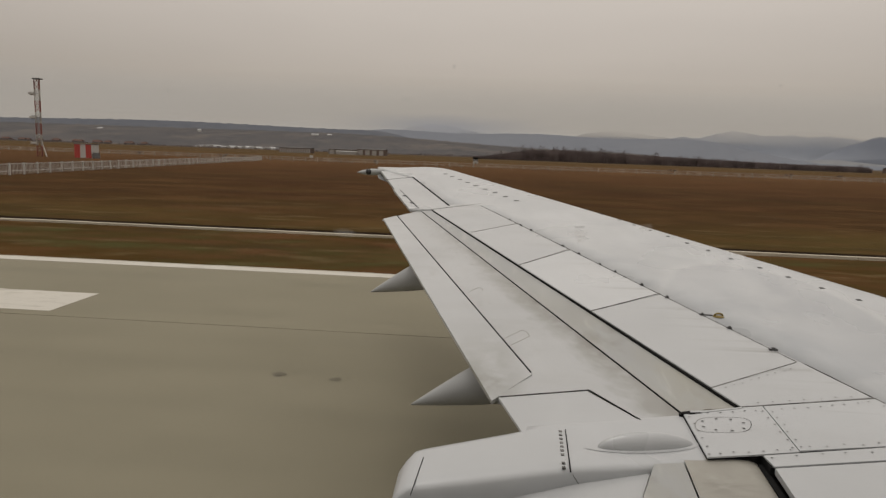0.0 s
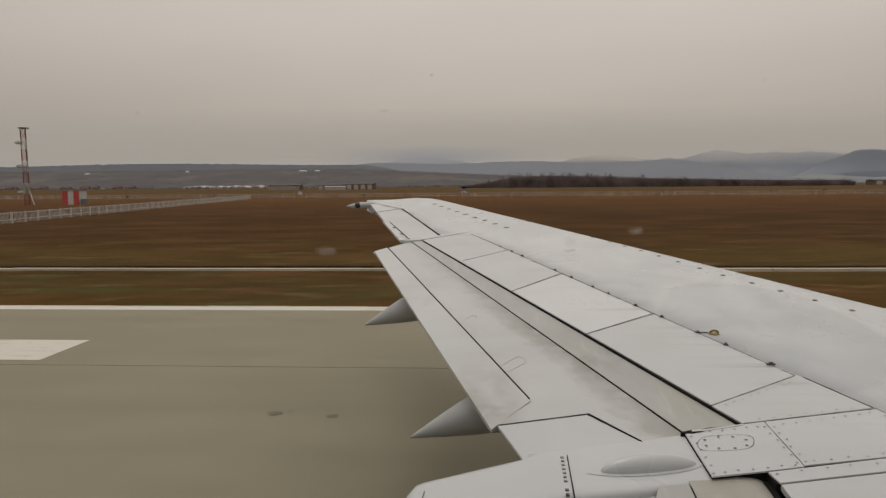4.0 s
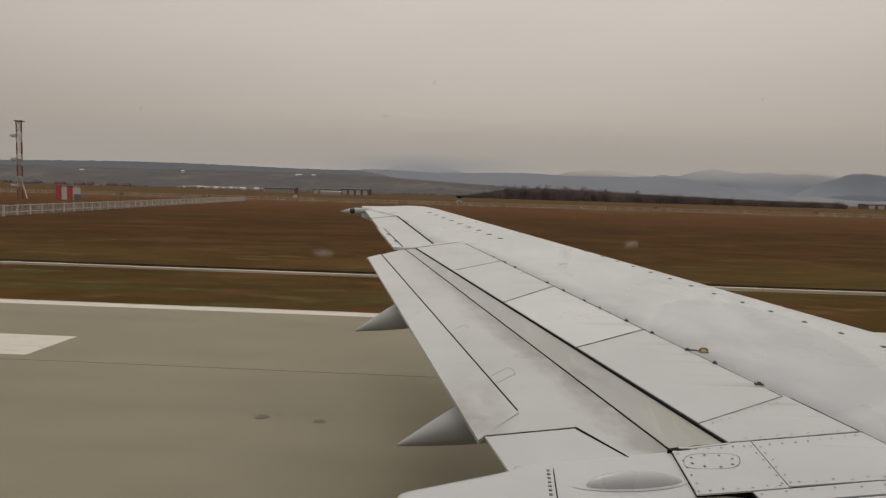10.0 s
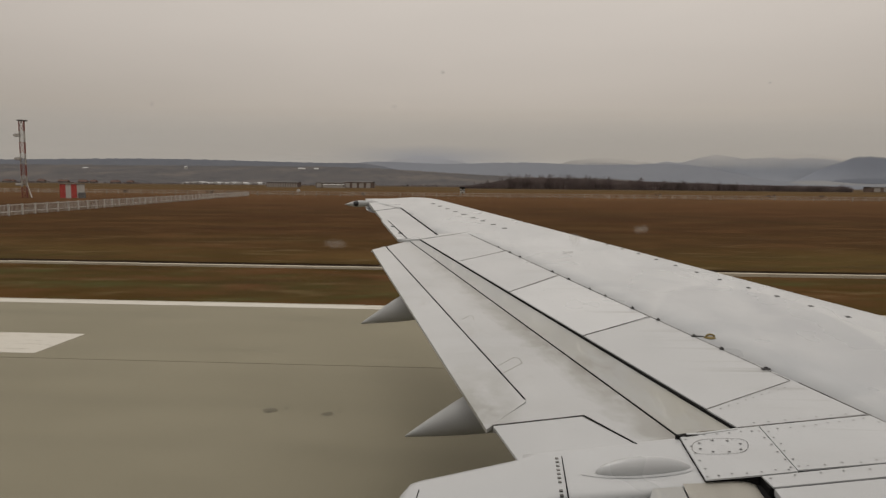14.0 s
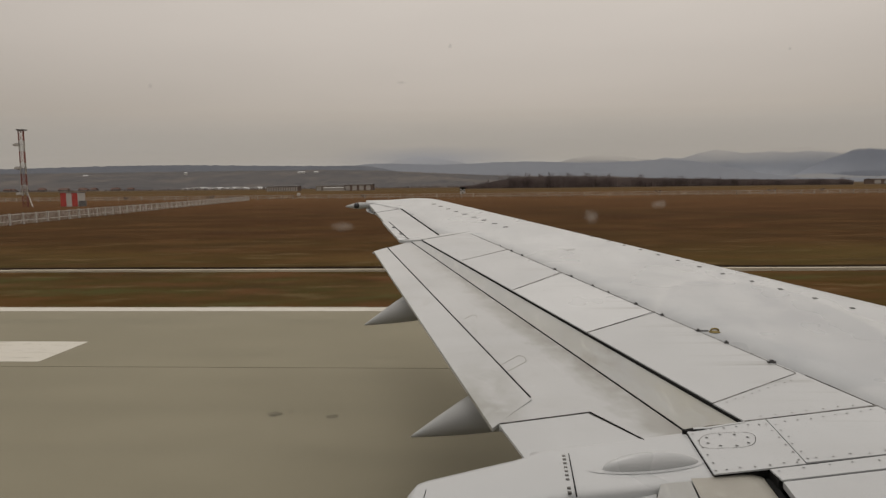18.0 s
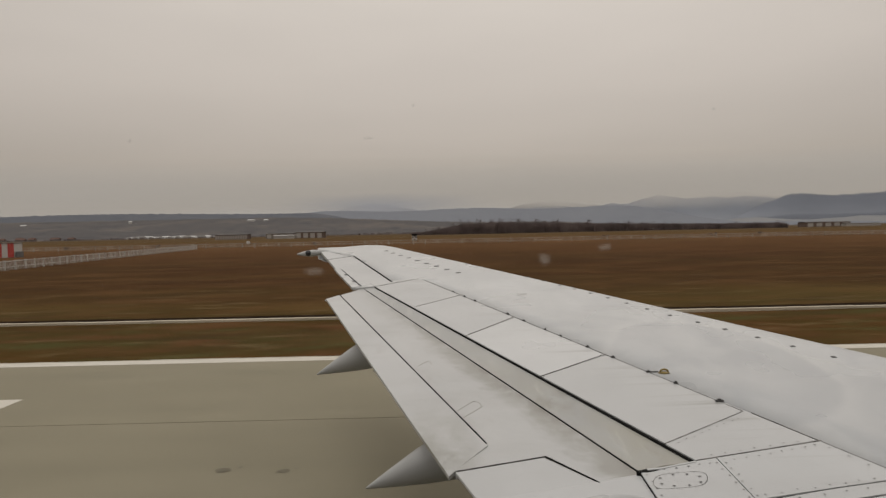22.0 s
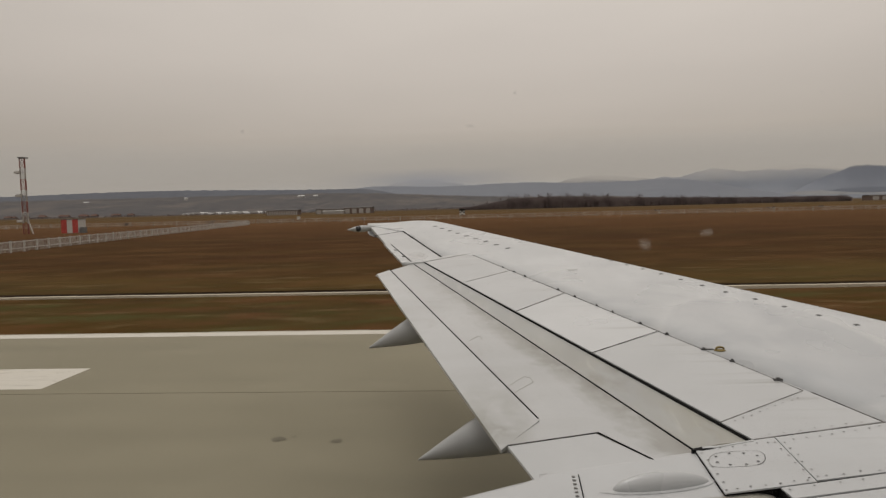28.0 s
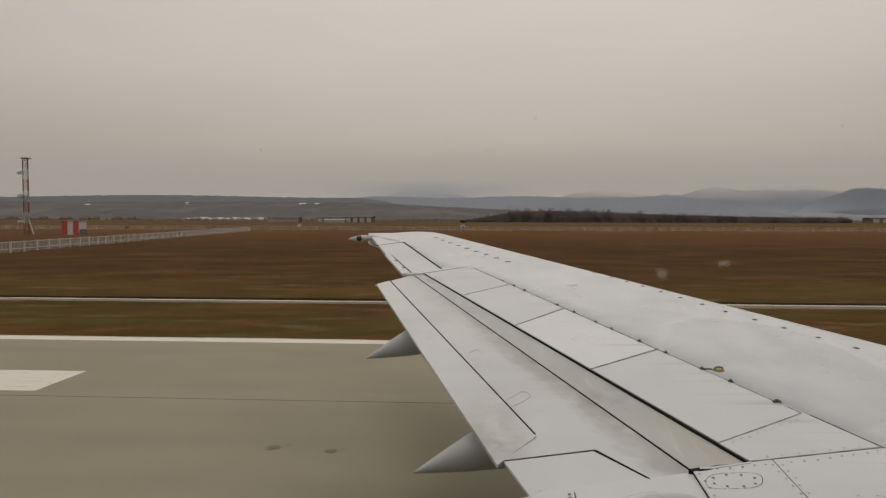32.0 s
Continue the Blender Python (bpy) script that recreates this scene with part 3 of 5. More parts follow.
def tufts(name, count, area, height, seed, label):
    """Loose grass blades standing in clumps."""
    r = random.Random(seed)
    x0, x1, y0, y1 = area
    verts, faces = [], []
    while len(faces) < count * 5:
        x, y = r.uniform(x0, x1), y0 + (y1 - y0) * r.random() ** 1.5
        if abs(x) > y * 1.5 + 12 or 27.6 < y < 28.9:
            continue
        if noise.noise(Vector((x * 0.10, y * 0.35, 1.0))) < -0.25 + 0.4 * r.random():
            continue
        z = ground_z(x, y) - 0.02
        for _ in range(5):
            a, h, w = r.uniform(0, math.tau), height * r.uniform(0.4, 1.1), r.uniform(0.015, 0.04)
            px, py = x + r.gauss(0, 0.10), y + r.gauss(0, 0.08)
            lean = r.uniform(3.0, 6.0) * h
            k = len(verts)
            verts += [(px - w * math.sin(a), py + w * math.cos(a), z), (px + w * math.sin(a), py - w * math.cos(a), z),
                      (px + lean * math.cos(a), py + lean * math.sin(a), z + h)]
            faces.append((k, k + 1, k + 2))
    me = bpy.data.meshes.new(name)
    me.from_pydata(verts, [], faces)
    me.materials.append(M_BLADE)
    return tagged(new(name, me), label, "grass", kind="stuff")


tufts("verge_grass", 4000, (-45, 70, 19.7, 27.6), 0.035, 7, "short dry brown grass tufts along the runway")
tufts("field_grass", 5000, (-70, 110, 28.9, 75), 0.045, 8, "taller dry brown grass tufts in the field")


# ---- hills, woods in the distance ----
def bump_sum(az, bumps):
    return sum(h * math.exp(-((az - c) / w) ** 2) for c, w, h in bumps)


def ridge(name, dist, depth, crest, mat, label, rough, a0=-62, a1=62, n=420, rows=10):
    """A hill range seen along its length: crest(az) gives its height as degrees above the eye."""
    me = bpy.data.meshes.new(name)
    verts = []
    for j in range(rows + 1):
        s = j / rows
        for i in range(n + 1):
            az = a0 + (a1 - a0) * i / n
            d = dist - depth * (1 - s)
            e = crest(az) + rough * s ** 4 * (noise.noise(Vector((az * (2.3 if dist < 3000 else 0.9), dist, 0))) + (0.6 if dist < 3000 else 0.5) * noise.noise(Vector((az * (7.0 if dist < 3000 else 2.6), dist, 2))) + (0.35 if dist < 3000 else 0.10) * noise.noise(Vector((az * 19.0, dist, 5))))
            top = 3.6 + dist * math.tan(radians(max(e, -0.4)))
            z = -6 + (top + 6) * (s ** 0.9) + (1 - s) * s * 26 * noise.noise(Vector((az * 0.9, s * 3.1, dist)))
            verts.append((d * math.tan(radians(az)) if abs(az) < 60 else d * math.tan(radians(60)) * (1 if az > 0 else -1) * (1 + (abs(az) - 60) * 0.1), d, z))
    k = n + 1
    me.from_pydata(verts, [], [(j * k + i, j * k + i + 1, (j + 1) * k + i + 1, (j + 1) * k + i) for j in range(rows) for i in range(n)])
    me.materials.append(mat)
    me.polygons.foreach_set("use_smooth", [True] * len(me.polygons))
    return tagged(new(name, me), label, "hills", kind="structure")


def step(a, lo, hi):
    t = min(1.0, max(0.0, (a - lo) / (hi - lo)))
    return t * t * (3 - 2 * t)


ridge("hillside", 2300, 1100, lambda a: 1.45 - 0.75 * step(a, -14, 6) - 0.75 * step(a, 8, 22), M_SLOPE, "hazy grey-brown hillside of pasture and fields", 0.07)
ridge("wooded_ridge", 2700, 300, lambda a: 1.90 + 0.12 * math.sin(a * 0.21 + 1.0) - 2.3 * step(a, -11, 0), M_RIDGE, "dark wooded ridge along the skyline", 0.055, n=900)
ridge("blue_ridge", 3300, 500, lambda a: 1.30 * step(a, -22, -8) + 0.55 + 0.08 * math.sin(a * 0.5) - 1.65 * step(a, 15, 27), M_BLUE, "long flat ridge with blue-grey haze in its colour", 0.05, n=800)
ridge("near_mountain", 4050, 130, lambda a: -0.4 + 2.75 * step(a, 21.8, 28.2) + bump_sum(a, ((29.0, 1.3, 0.30), (38, 5, 0.6))), M_MOUNTB, "mountain shoulder painted haze-blue, rising from mist", 0.13, n=900)
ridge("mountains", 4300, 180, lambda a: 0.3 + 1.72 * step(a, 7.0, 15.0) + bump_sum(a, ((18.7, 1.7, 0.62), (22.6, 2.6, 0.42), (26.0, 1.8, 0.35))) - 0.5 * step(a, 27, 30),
      M_MOUNT, "mountains with grey-blue haze in their colour, under low cloud", 0.12, n=900)
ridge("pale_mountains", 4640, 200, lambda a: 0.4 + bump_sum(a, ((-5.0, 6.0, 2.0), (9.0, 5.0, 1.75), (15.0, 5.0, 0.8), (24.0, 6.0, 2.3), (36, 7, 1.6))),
      M_PALE, "mountains painted haze-pale, fading into the cloud", 0.12, n=900)
# mist painted as the pale colour of a low solid ridge
ridge("misty_valley", 3900, 600, lambda a: -0.2 + 0.70 * step(a, 17, 25) + 0.12 * math.sin(a * 0.8), M_MIST, "far valley floor with pale mist painted into its colour", 0.05)



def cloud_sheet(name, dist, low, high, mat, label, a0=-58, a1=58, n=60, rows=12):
    """A long flat sheet hung before the mountains to carry the painted cloud glow."""
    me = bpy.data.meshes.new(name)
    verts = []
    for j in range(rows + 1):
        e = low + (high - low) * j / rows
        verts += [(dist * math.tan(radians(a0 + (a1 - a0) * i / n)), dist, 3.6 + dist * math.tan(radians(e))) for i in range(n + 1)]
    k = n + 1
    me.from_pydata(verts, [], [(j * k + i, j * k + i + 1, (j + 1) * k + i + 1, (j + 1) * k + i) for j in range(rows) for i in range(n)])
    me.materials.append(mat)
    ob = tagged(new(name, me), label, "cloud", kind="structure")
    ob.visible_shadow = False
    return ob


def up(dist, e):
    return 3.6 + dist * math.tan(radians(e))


# glowing sheets in sky colours veil the mountains as haze and low cloud
cloud_sheet("low_cloud", 4600, 0.6, 7.0, cloud_glow_mat("low_cloud_glow", (0.356, 0.324, 0.284), up(4600, 1.5), up(4600, 2.5), up(4600, 6.5), 0.95), "glowing sky-grey sheet veiling the far mountains as low cloud")
cloud_sheet("rain_cloud", 4035, 0.4, 5.0, cloud_glow_mat("rain_cloud_glow", (0.232, 0.234, 0.250), up(4035, 3.4), up(4035, 2.2), up(4035, -1.5), 0.75, 4035 * math.tan(radians(-4.5)), 780), "glowing blue-grey sheet painted as rain cloud on the far ridge")
cloud_sheet("thin_cloud", 4045, 0.6, 6.0, cloud_glow_mat("thin_cloud_glow", (0.350, 0.320, 0.284), up(4045, 1.4), up(4045, 2.8), up(4045, 5.5), 0.72), "glowing sheet painted as thin cloud over the mountain tops")
cloud_sheet("valley_mist", 3960, -0.1, 2.6, cloud_glow_mat("valley_mist_glow", (0.285, 0.284, 0.290), up(3960, 1.8), up(3960, 0.5), up(3960, -0.6), 0.34), "pale glowing sheet painted as low mist before the mountains")

# ---- the aircraft: wing beside the window ----
airliner = thing("airliner", "white and grey twin-jet airliner standing on the runway", "aircraft")


def wz(x, y, dz=0.0):
    """Height of the upper wing surface: a plane aft of the spoiler hinge, cambered up towards the leading edge."""
    fore = min(1.0, max(0.0, (x - hinge(y)) / max(0.4, le(y) - hinge(y))))
    return 1.92 + 0.105 * y + 0.012 * x + dz + 0.034 * fore * (1.45 - 0.45 * fore)


def le(y):
    return 6.27 - 0.548 * y


def hinge(y):
    return 3.697 - 0.411 * y if y > 4.22 else 3.70 - 0.405 * y


def l1(y):
    return 2.84 - 0.407 * y


def l2(y):
    return 2.36 - 0.3695 * y


def l3(y):
    return 1.55 - 0.324 * y


def te(y):
    return 1.10 - 0.295 * y


def panel(name, pts, mat, dz=0.0, thick=0.02, label="", bevel=0.004, drop=None):
    """A sheet panel lying on the wing: outline in plan, top at the wing surface + dz; drop(x, y) lowers it further."""
    bm = bmesh.new()
    d = drop or (lambda x, y: 0.0)
    top = [bm.verts.new((x, y, wz(x, y, dz) - d(x, y))) for x, y in pts]
    low = [bm.verts.new((x, y, wz(x, y, dz - thick) - d(x, y))) for x, y in pts]
    bm.faces.new(top)
    bm.faces.new(low[::-1])
    n = len(pts)
    for i in range(n):
        bm.faces.new((top[i], top[(i + 1) % n], low[(i + 1) % n], low[i]))
    if bevel:
        edges = [e for e in bm.edges if e.verts[0] in top and e.verts[1] in top]
        bmesh.ops.bevel(bm, geom=edges, offset=bevel, segments=2, affect="EDGES", profile=0.6)
    return part(name, bm, mat, airliner, label)


# forward skin with the rounded leading edge
bm = bmesh.new()
rows = []
ys = [-0.3, 1.5, 2.6, 3.2, 3.8, 4.22, 5, 6, 7, 8, 8.8, 9.42, 9.43, 10, 11, 11.6, 12.1, 12.5, 12.9, 13.2, 13.34, 13.42]
for y in ys:
    if y < 9.425:
        a = hinge(y) + 0.004
    elif y < 12.1:
        a = -0.60 - 0.314 * (y - 9.3)
    else:
        a = -1.48 - (y - 12.1) * 0.70 - 0.10
    if y >= 12.1:
        a = max(a, 1.28 - 0.27 * y)
    f = le(y)
    if y > 13.0:
        f -= 0.30 * ((y - 13.0) / 0.42) ** 2.5
    r = 0.10 if y < 10 else 0.10 - 0.02 * (y - 10)
    row = [bm.verts.new((a, y, wz(a, y, -0.03)))]
    for s in (0.0, 0.18, 0.36, 0.54, 0.72, 0.86, 0.95, 1.0):
        x = a + (f - a) * s
        row.append(bm.verts.new((x, y, wz(x, y))))
    for k in range(1, 9):
        t = k / 8 * math.pi * 0.97
        x, z = f + r * math.sin(t), -r * (1 - math.cos(t)) * 1.1
        row.append(bm.verts.new((x, y, wz(f, y) + z)))
    th = 0.20 + 0.035 * max(0, 9 - y)
    row.append(bm.verts.new((f - 0.35 * (f - a), y, wz(f, y) - th - 0.05)))
    row.append(bm.verts.new((a, y, wz(a, y) - th)))
    rows.append(row)
for p, q in zip(rows, rows[1:]):
    for k in range(len(p) - 1):
        bm.faces.new((p[k], p[k + 1], q[k + 1], q[k]))
bm.faces.new(rows[-1])
skin = part("forward_skin", bm, M_SKIN, airliner, "satin grey forward wing skin with rounded leading edge")
for poly in skin.data.polygons:
    poly.use_smooth = True

# structure under the panels, seen through their gaps; its black stands for the shade there
bm = bmesh.new()
rows = []
for y in (-0.3, 2.0, 3.0, 3.9, 5, 6, 7, 8, 8.6, 8.95):
    a, f = l2(y) + 0.02, hinge(y) + 0.02
    if y < 3.6:
        a = 1.36
    th = 0.20 + 0.035 * max(0, 9 - y)
    rows.append([bm.verts.new(v) for v in ((a, y, wz(a, y, -0.10)), (f, y, wz(f, y, -0.05)), (f, y, wz(f, y, -th)), (a, y, wz(a, y, -0.16)))])
for p, q in zip(rows, rows[1:]):
    for k in range(4):
        bm.faces.new((p[k], p[(k + 1) % 4], q[(k + 1) % 4], q[k]))
bm.faces.new(rows[0])
bm.faces.new(rows[-1][::-1])
part("wing_box", bm, M_DARK, airliner, "wing structure under the panels, blackened for gap shade")

# spoilers between the hinge line and their trailing edge
CUTS = [((-0.815, 9.0), (-0.205, 9.53)), ((-0.23, 7.66), (0.30, 8.24)), ((0.28, 6.32), (0.80, 6.98)), ((0.79, 5.06), (1.39, 5.55)), ((1.30, 3.79), (1.925, 4.20))]
for (a0, b0), (a1, b1) in zip(CUTS, CUTS[1:]):
    g = 0.004
    y0a, y0b, y1a, y1b = a0[1] - g, b0[1] - g, a1[1] + g, b1[1] + g
    panel("spoiler", [(l1(y0a) + 0.012, y0a), (hinge(y0b) - 0.004, y0b), (hinge(y1b) - 0.004, y1b), (l1(y1a) + 0.012, y1a)], M_FRESH if a0[1] == 6.32 else M_PAINT, 0.0, 0.008,
          "freshly painted brighter spoiler panel" if a0[1] == 6.32 else "white spoiler panel lying flush in the wing")
panel("filler_panel", [(-1.10, 8.955), (-0.83, 9.03), (-0.215, 9.555), (-0.60, 9.415)], M_PAINT, 0.0, 0.03)

def seam(p, q, w0, w1, dz=0.002, name="seam_strip", mat=M_DARK):
    """A thin dark sealant strip between two points in plan, w0 wide at p and w1 at q."""
    dx, dy = q[0] - p[0], q[1] - p[1]
    ln = math.hypot(dx, dy)
    nx, ny = -dy / ln / 2, dx / ln / 2
    return panel(name, [(p[0] - nx * w0, p[1] - ny * w0), (q[0] - nx * w1, q[1] - ny * w1), (q[0] + nx * w1, q[1] + ny * w1), (p[0] + nx * w0, p[1] + ny * w0)], mat, dz, 0.006, "", 0)


# black strip in place of the shaded gap under the spoiler edges
panel("spoiler_edge_seal", [(l1(9.02) + 0.008, 9.02), (l1(9.02) + 0.028, 9.02), (l1(3.58) + 0.016, 3.58), (l1(3.58) - 0.006, 3.58)], M_DARK, -0.0075, 0.014, "", 0)
for a, b in CUTS[:-1]:
    # the sealant is fresh and dark at the trailing edge, worn pale towards the hinge on the outer joints
    k = 1.0 if a[1] < 5.5 else 0.30
    mid, end = (a[0] + k * (b[0] - a[0]), a[1] + k * (b[1] - a[1])), (b[0] + 0.06 * (b[0] - a[0]), b[1] + 0.06 * (b[1] - a[1]))
    seam(a, mid, 0.009, 0.007, mat=M_SEAM)
    seam(mid, end, 0.006 if k == 1.0 else 0.015, 0.005 if k == 1.0 else 0.013, mat=M_SEAM if k == 1.0 else M_WORNSEAM)
seam(CUTS[-1][0], (1.955, 4.225), 0.008, 0.007, mat=M_SEAM)
seam((hinge(9.5), 9.5), (hinge(4.23), 4.23), 0.010, 0.007, 0.0015, mat=M_SEAM)
seam((l2(9.0), 9.0), (l2(3.52) - 0.001, 3.52), 0.008, 0.010, -0.0225)
seam((l3(8.58), 8.58), (l3(3.92), 3.92), 0.009, 0.008, -0.012)
seam((hinge(4.2), 4.2), (hinge(3.3), 3.3), 0.005, 0.005, mat=M_SEAM)
seam((-1.47, 12.08), (-0.61, 9.33), 0.035, 0.030)
seam((-1.90, 11.66), (-1.47, 12.08), 0.02, 0.03)
seam((-1.48, 10.56), (-1.01, 9.06), 0.012, 0.012, 0.006)
seam((1.40, 3.570), (2.19, 3.757), 0.006, 0.006, mat=M_SEAM)

# aileron and its tab
panel("aileron", [(-0.605, 9.36), (-1.115, 8.985), (-1.87, 11.70), (-1.49, 12.10)], M_PAINT, 0.0, 0.04, "white aileron at the outer trailing edge")
panel("aileron_tab", [(-1.02, 9.04), (-1.125, 8.975), (-1.60, 10.62), (-1.50, 10.62)], M_PAINT, 0.004, 0.03, "narrow hinged tab of the aileron", 0.003)
panel("tip_panel", [(-1.875, 11.71), (-1.49, 12.11), (-1.60, 12.32), (-2.05, 12.80), (-2.17, 12.80)], M_PAINT, 0.0, 0.05)
for s in (0.25, 0.62):
    x, y = -1.02 - 0.5 * s, 9.04 + 1.55 * s
    part("tab_hinge", lathe([(0, 0.006), (1, 0.006)], (x - 0.03, y, wz(x, y, 0.010)), (x + 0.03, y, wz(x, y, 0.010)), 8), M_RIVET, airliner)

# extended outer flap in three slats, each stepping down
panel("fore_flap", [(l1(9.10) + 0.05, 9.06), (l2(9.06) + 0.003, 9.06), (l2(3.50) + 0.003, 3.50), (l1(3.57) + 0.05, 3.57)], M_GRIME, -0.0215, 0.05,
      "grimy grey fore flap with oily streaks", 0.006)
panel("main_flap", [(l2(9.04) - 0.004, 9.04), (l3(8.62) + 0.007, 8.62), (l3(3.92) + 0.007, 3.92), (l3(3.90) + 0.001, 3.90), (0.085, 3.612), (0.10, 3.606), (0.302, 3.662), (0.60, 3.745), (0.825, 3.44), (0.83, 3.38), (1.045, 3.42), (l2(3.52) - 0.004, 3.52)],
      M_FLAP, -0.026, 0.05, "pale grey main flap stained along its front edge", 0.006)
panel("aft_flap", [(l3(8.59) - 0.007, 8.59), (te(8.42), 8.42), (te(3.565), 3.565), (l3(3.90) - 0.001, 3.895)], M_FLAP, -0.015, 0.022,
      "pale grey aft flap with a sharp trailing edge", 0.004, lambda x, y: max(0.0, l3(y) - x) * 0.06)
part("flap_end_cap", lathe([(0, 0.008), (0.5, 0.028), (1, 0.012)], (-1.40, 8.44, wz(-1.4, 8.44, -0.055)), (-0.83, 9.12, wz(-0.83, 9.12, -0.045)), 10), M_FLAP, airliner)
panel("inboard_flap_panel", [(0.085, 3.575), (0.59, 3.715), (0.805, 3.42), (0.82, 3.32), (0.62, 3.25), (0.215, 3.17)], M_PAINT, -0.0190, 0.014,
      "white panel between the flaps", 0.006)

# track fairings under the flap
for tx, ty in ((-1.212, 6.68), (-0.482, 4.28)):
    z0 = wz(tx, ty, -0.435)
    part("flap_track_fairing", lathe([(0, 0.003), (0.03, 0.010), (0.10, 0.024), (0.30, 0.062), (0.55, 0.106), (0.80, 0.143), (1.0, 0.158)],
                                     (tx, ty, z0), (tx + 0.66, ty - 0.02, z0 + 0.25), 32, 1.06), M_FAIR, airliner, "smooth grey pointed flap track fairing", True)
# added black plug for the shade behind the fairing, under the flap
part("under_flap_shade", lathe([(0, 0.10), (1, 0.09)], (0.16, 4.25, wz(0.16, 4.25, -0.205)), (0.36, 4.22, wz(0.36, 4.22, -0.19)), 16), M_DARK, airliner, "black plug standing in for the shade under the flap")
part("actuator_rod", lathe([(0, 0.012), (0.3, 0.024), (1, 0.024)], (-0.56, 5.84, wz(-0.56, 5.84, -0.155)), (-0.30, 5.86, wz(-0.3, 5.86, -0.11)), 10), M_DARK, airliner)

# fairing between inner and outer flaps, with its blister
def crest(x):
    return 2.922 + 0.175 * (x - 0.45) if x > 0.45 else 2.787 + 0.30 * x


def far_side(x):
    if x > 0.2:
        return 3.221 + 0.25 * (x - 0.2)
    return 3.13 + 0.455 * x - (7.5 * (-0.27 - x) ** 2 if x < -0.27 else 0.0)


bm = bmesh.new()
rows = []
for i in range(25):
    s = i / 24
    x = -0.37 + 1.426 * s ** 1.25
    sag = 0.05 * max(0.0, 0.08 - s) / 0.08
    yn, yf = crest(x), far_side(x)
    row = []
    for y, d in ((yf + 0.05, 0.16 if x < 0.2 else 0.006), (yf + 0.035, 0.06 if x < 0.2 else 0.001), (yf + 0.015, 0.02 if x < 0.2 else 0.0), (yf, 0.006 if x < 0.2 else 0.0), (yf - 0.03, 0.0), ((yn + yf) / 2, 0.0), (yn + 0.05, 0.001), (yn + 0.02, 0.004), (yn, 0.012),
                 (yn - 0.008, 0.026), (yn - 0.012, 0.055), (yn - 0.010, 0.10), (yn + 0.002, 0.16), (yn + 0.02, 0.28)):
        row.append(bm.verts.new((x, y, wz(x, y, -0.018 - sag) - d)))
    rows.append(row)
for p, q in zip(rows, rows[1:]):
    for k in range(len(p) - 1):
        bm.faces.new((p[k], p[k + 1], q[k + 1], q[k]))
bm.faces.new(rows[0])
part("flap_end_fairing", bm, M_PAINT, airliner, "long rounded white fairing at the flap end", True)
bm = bmesh.new()
bmesh.ops.create_uvsphere(bm, u_segments=28, v_segments=14, radius=1.0, matrix=Matrix.Translation((0.80, 3.142, wz(0.8, 3.142, -0.030))) @ Matrix.Rotation(0.17, 4, "Z") @ Matrix.Diagonal((0.245, 0.050, 0.078, 1)))
part("blister", bm, M_PAINT, airliner, "smooth grey teardrop blister", True)
bm = bmesh.new()
ring = []
for i in range(36):
    t = i / 36 * math.tau
    s = 1.0 if math.cos(t) > 0 else 1.18
    x, y = 0.80 + 0.262 * s * math.cos(t) * math.cos(0.17) - 0.066 * math.sin(t) * math.sin(0.17), 3.138 + 0.262 * s * math.cos(t) * math.sin(0.17) + 0.066 * (1 if s == 1.0 else abs(math.sin(t)) ** 0.5) * math.sin(t) * math.cos(0.17)
    ring.append(bm.verts.new((x, y, wz(x, y, -0.0160))))
bm.faces.new(ring)
part("blister_flange", bm, M_PAINT, airliner, "flat bright flange round the blister")
for i in range(10):
    y = 2.90 + i * 0.036
    if i == 2:
        continue
    x = 0.383 + 0.012 * (i / 9)
    panel("vent_slot", [(x - 0.008, y), (x + 0.008, y), (x + 0.008, y + 0.013), (x - 0.008, y + 0.013)], M_SEAM, -0.014, 0.01, "", 0)
seam((0.410, 2.875), (0.422, 3.25), 0.006, 0.004, -0.014)
seam((-0.285, 2.63), (-0.262, 2.92), 0.0025, 0.0025, -0.014)
seam((0.095, 3.585), (0.60, 3.725), 0.002, 0.004, -0.0160, mat=M_SEAM)
seam((0.60, 3.725), (0.825, 3.40), 0.006, 0.005, -0.0160)
bm = bmesh.new()
for k in range(4):
    x = 0.422 + 0.012 * k
    a, b = crest(x) - 0.0145, crest(x) - 0.0120
    v = [bm.verts.new(p) for p in ((x, a, wz(x, a, -0.045 - 0.02 * k)), (x + 0.005, a, wz(x, a, -0.045 - 0.02 * k)), (x + 0.017, b, wz(x, b, -0.066 - 0.02 * k)), (x + 0.012, b, wz(x, b, -0.066 - 0.02 * k)))]
    bm.faces.new(v)
part("side_seam", bm, M_SEAM, airliner)

# black panel laid on top in place of an open, shaded gap
panel("flap_end_gap", [(1.035, 3.458), (1.09, 3.449), (1.165, 3.472), (1.10, 3.492), (1.04, 3.471)], M_DARK, 0.0005, 0.03, "black panel standing in for the open gap at the fore flap end", 0)
# shadow behind the lip, painted as a flat brown wedge
panel("flap_end_recess", [(1.075, 3.480), (1.20, 3.538), (1.342, 3.562), (1.385, 3.562), (1.385, 3.552), (1.178, 3.490), (1.10, 3.478)], M_ENDSHADE, -0.008, 0.02, "brown shadow wedge painted behind the flap end lip", 0)
panel("flap_end_lip", [(1.097, 3.471), (1.101, 3.487), (1.178, 3.494), (1.39, 3.560), (1.389, 3.547), (1.173, 3.480)], M_PAINT, 0.004, 0.014, "pale raised lip along the flap end", 0.002)
# inner wing panels by the root
G = 0.0025
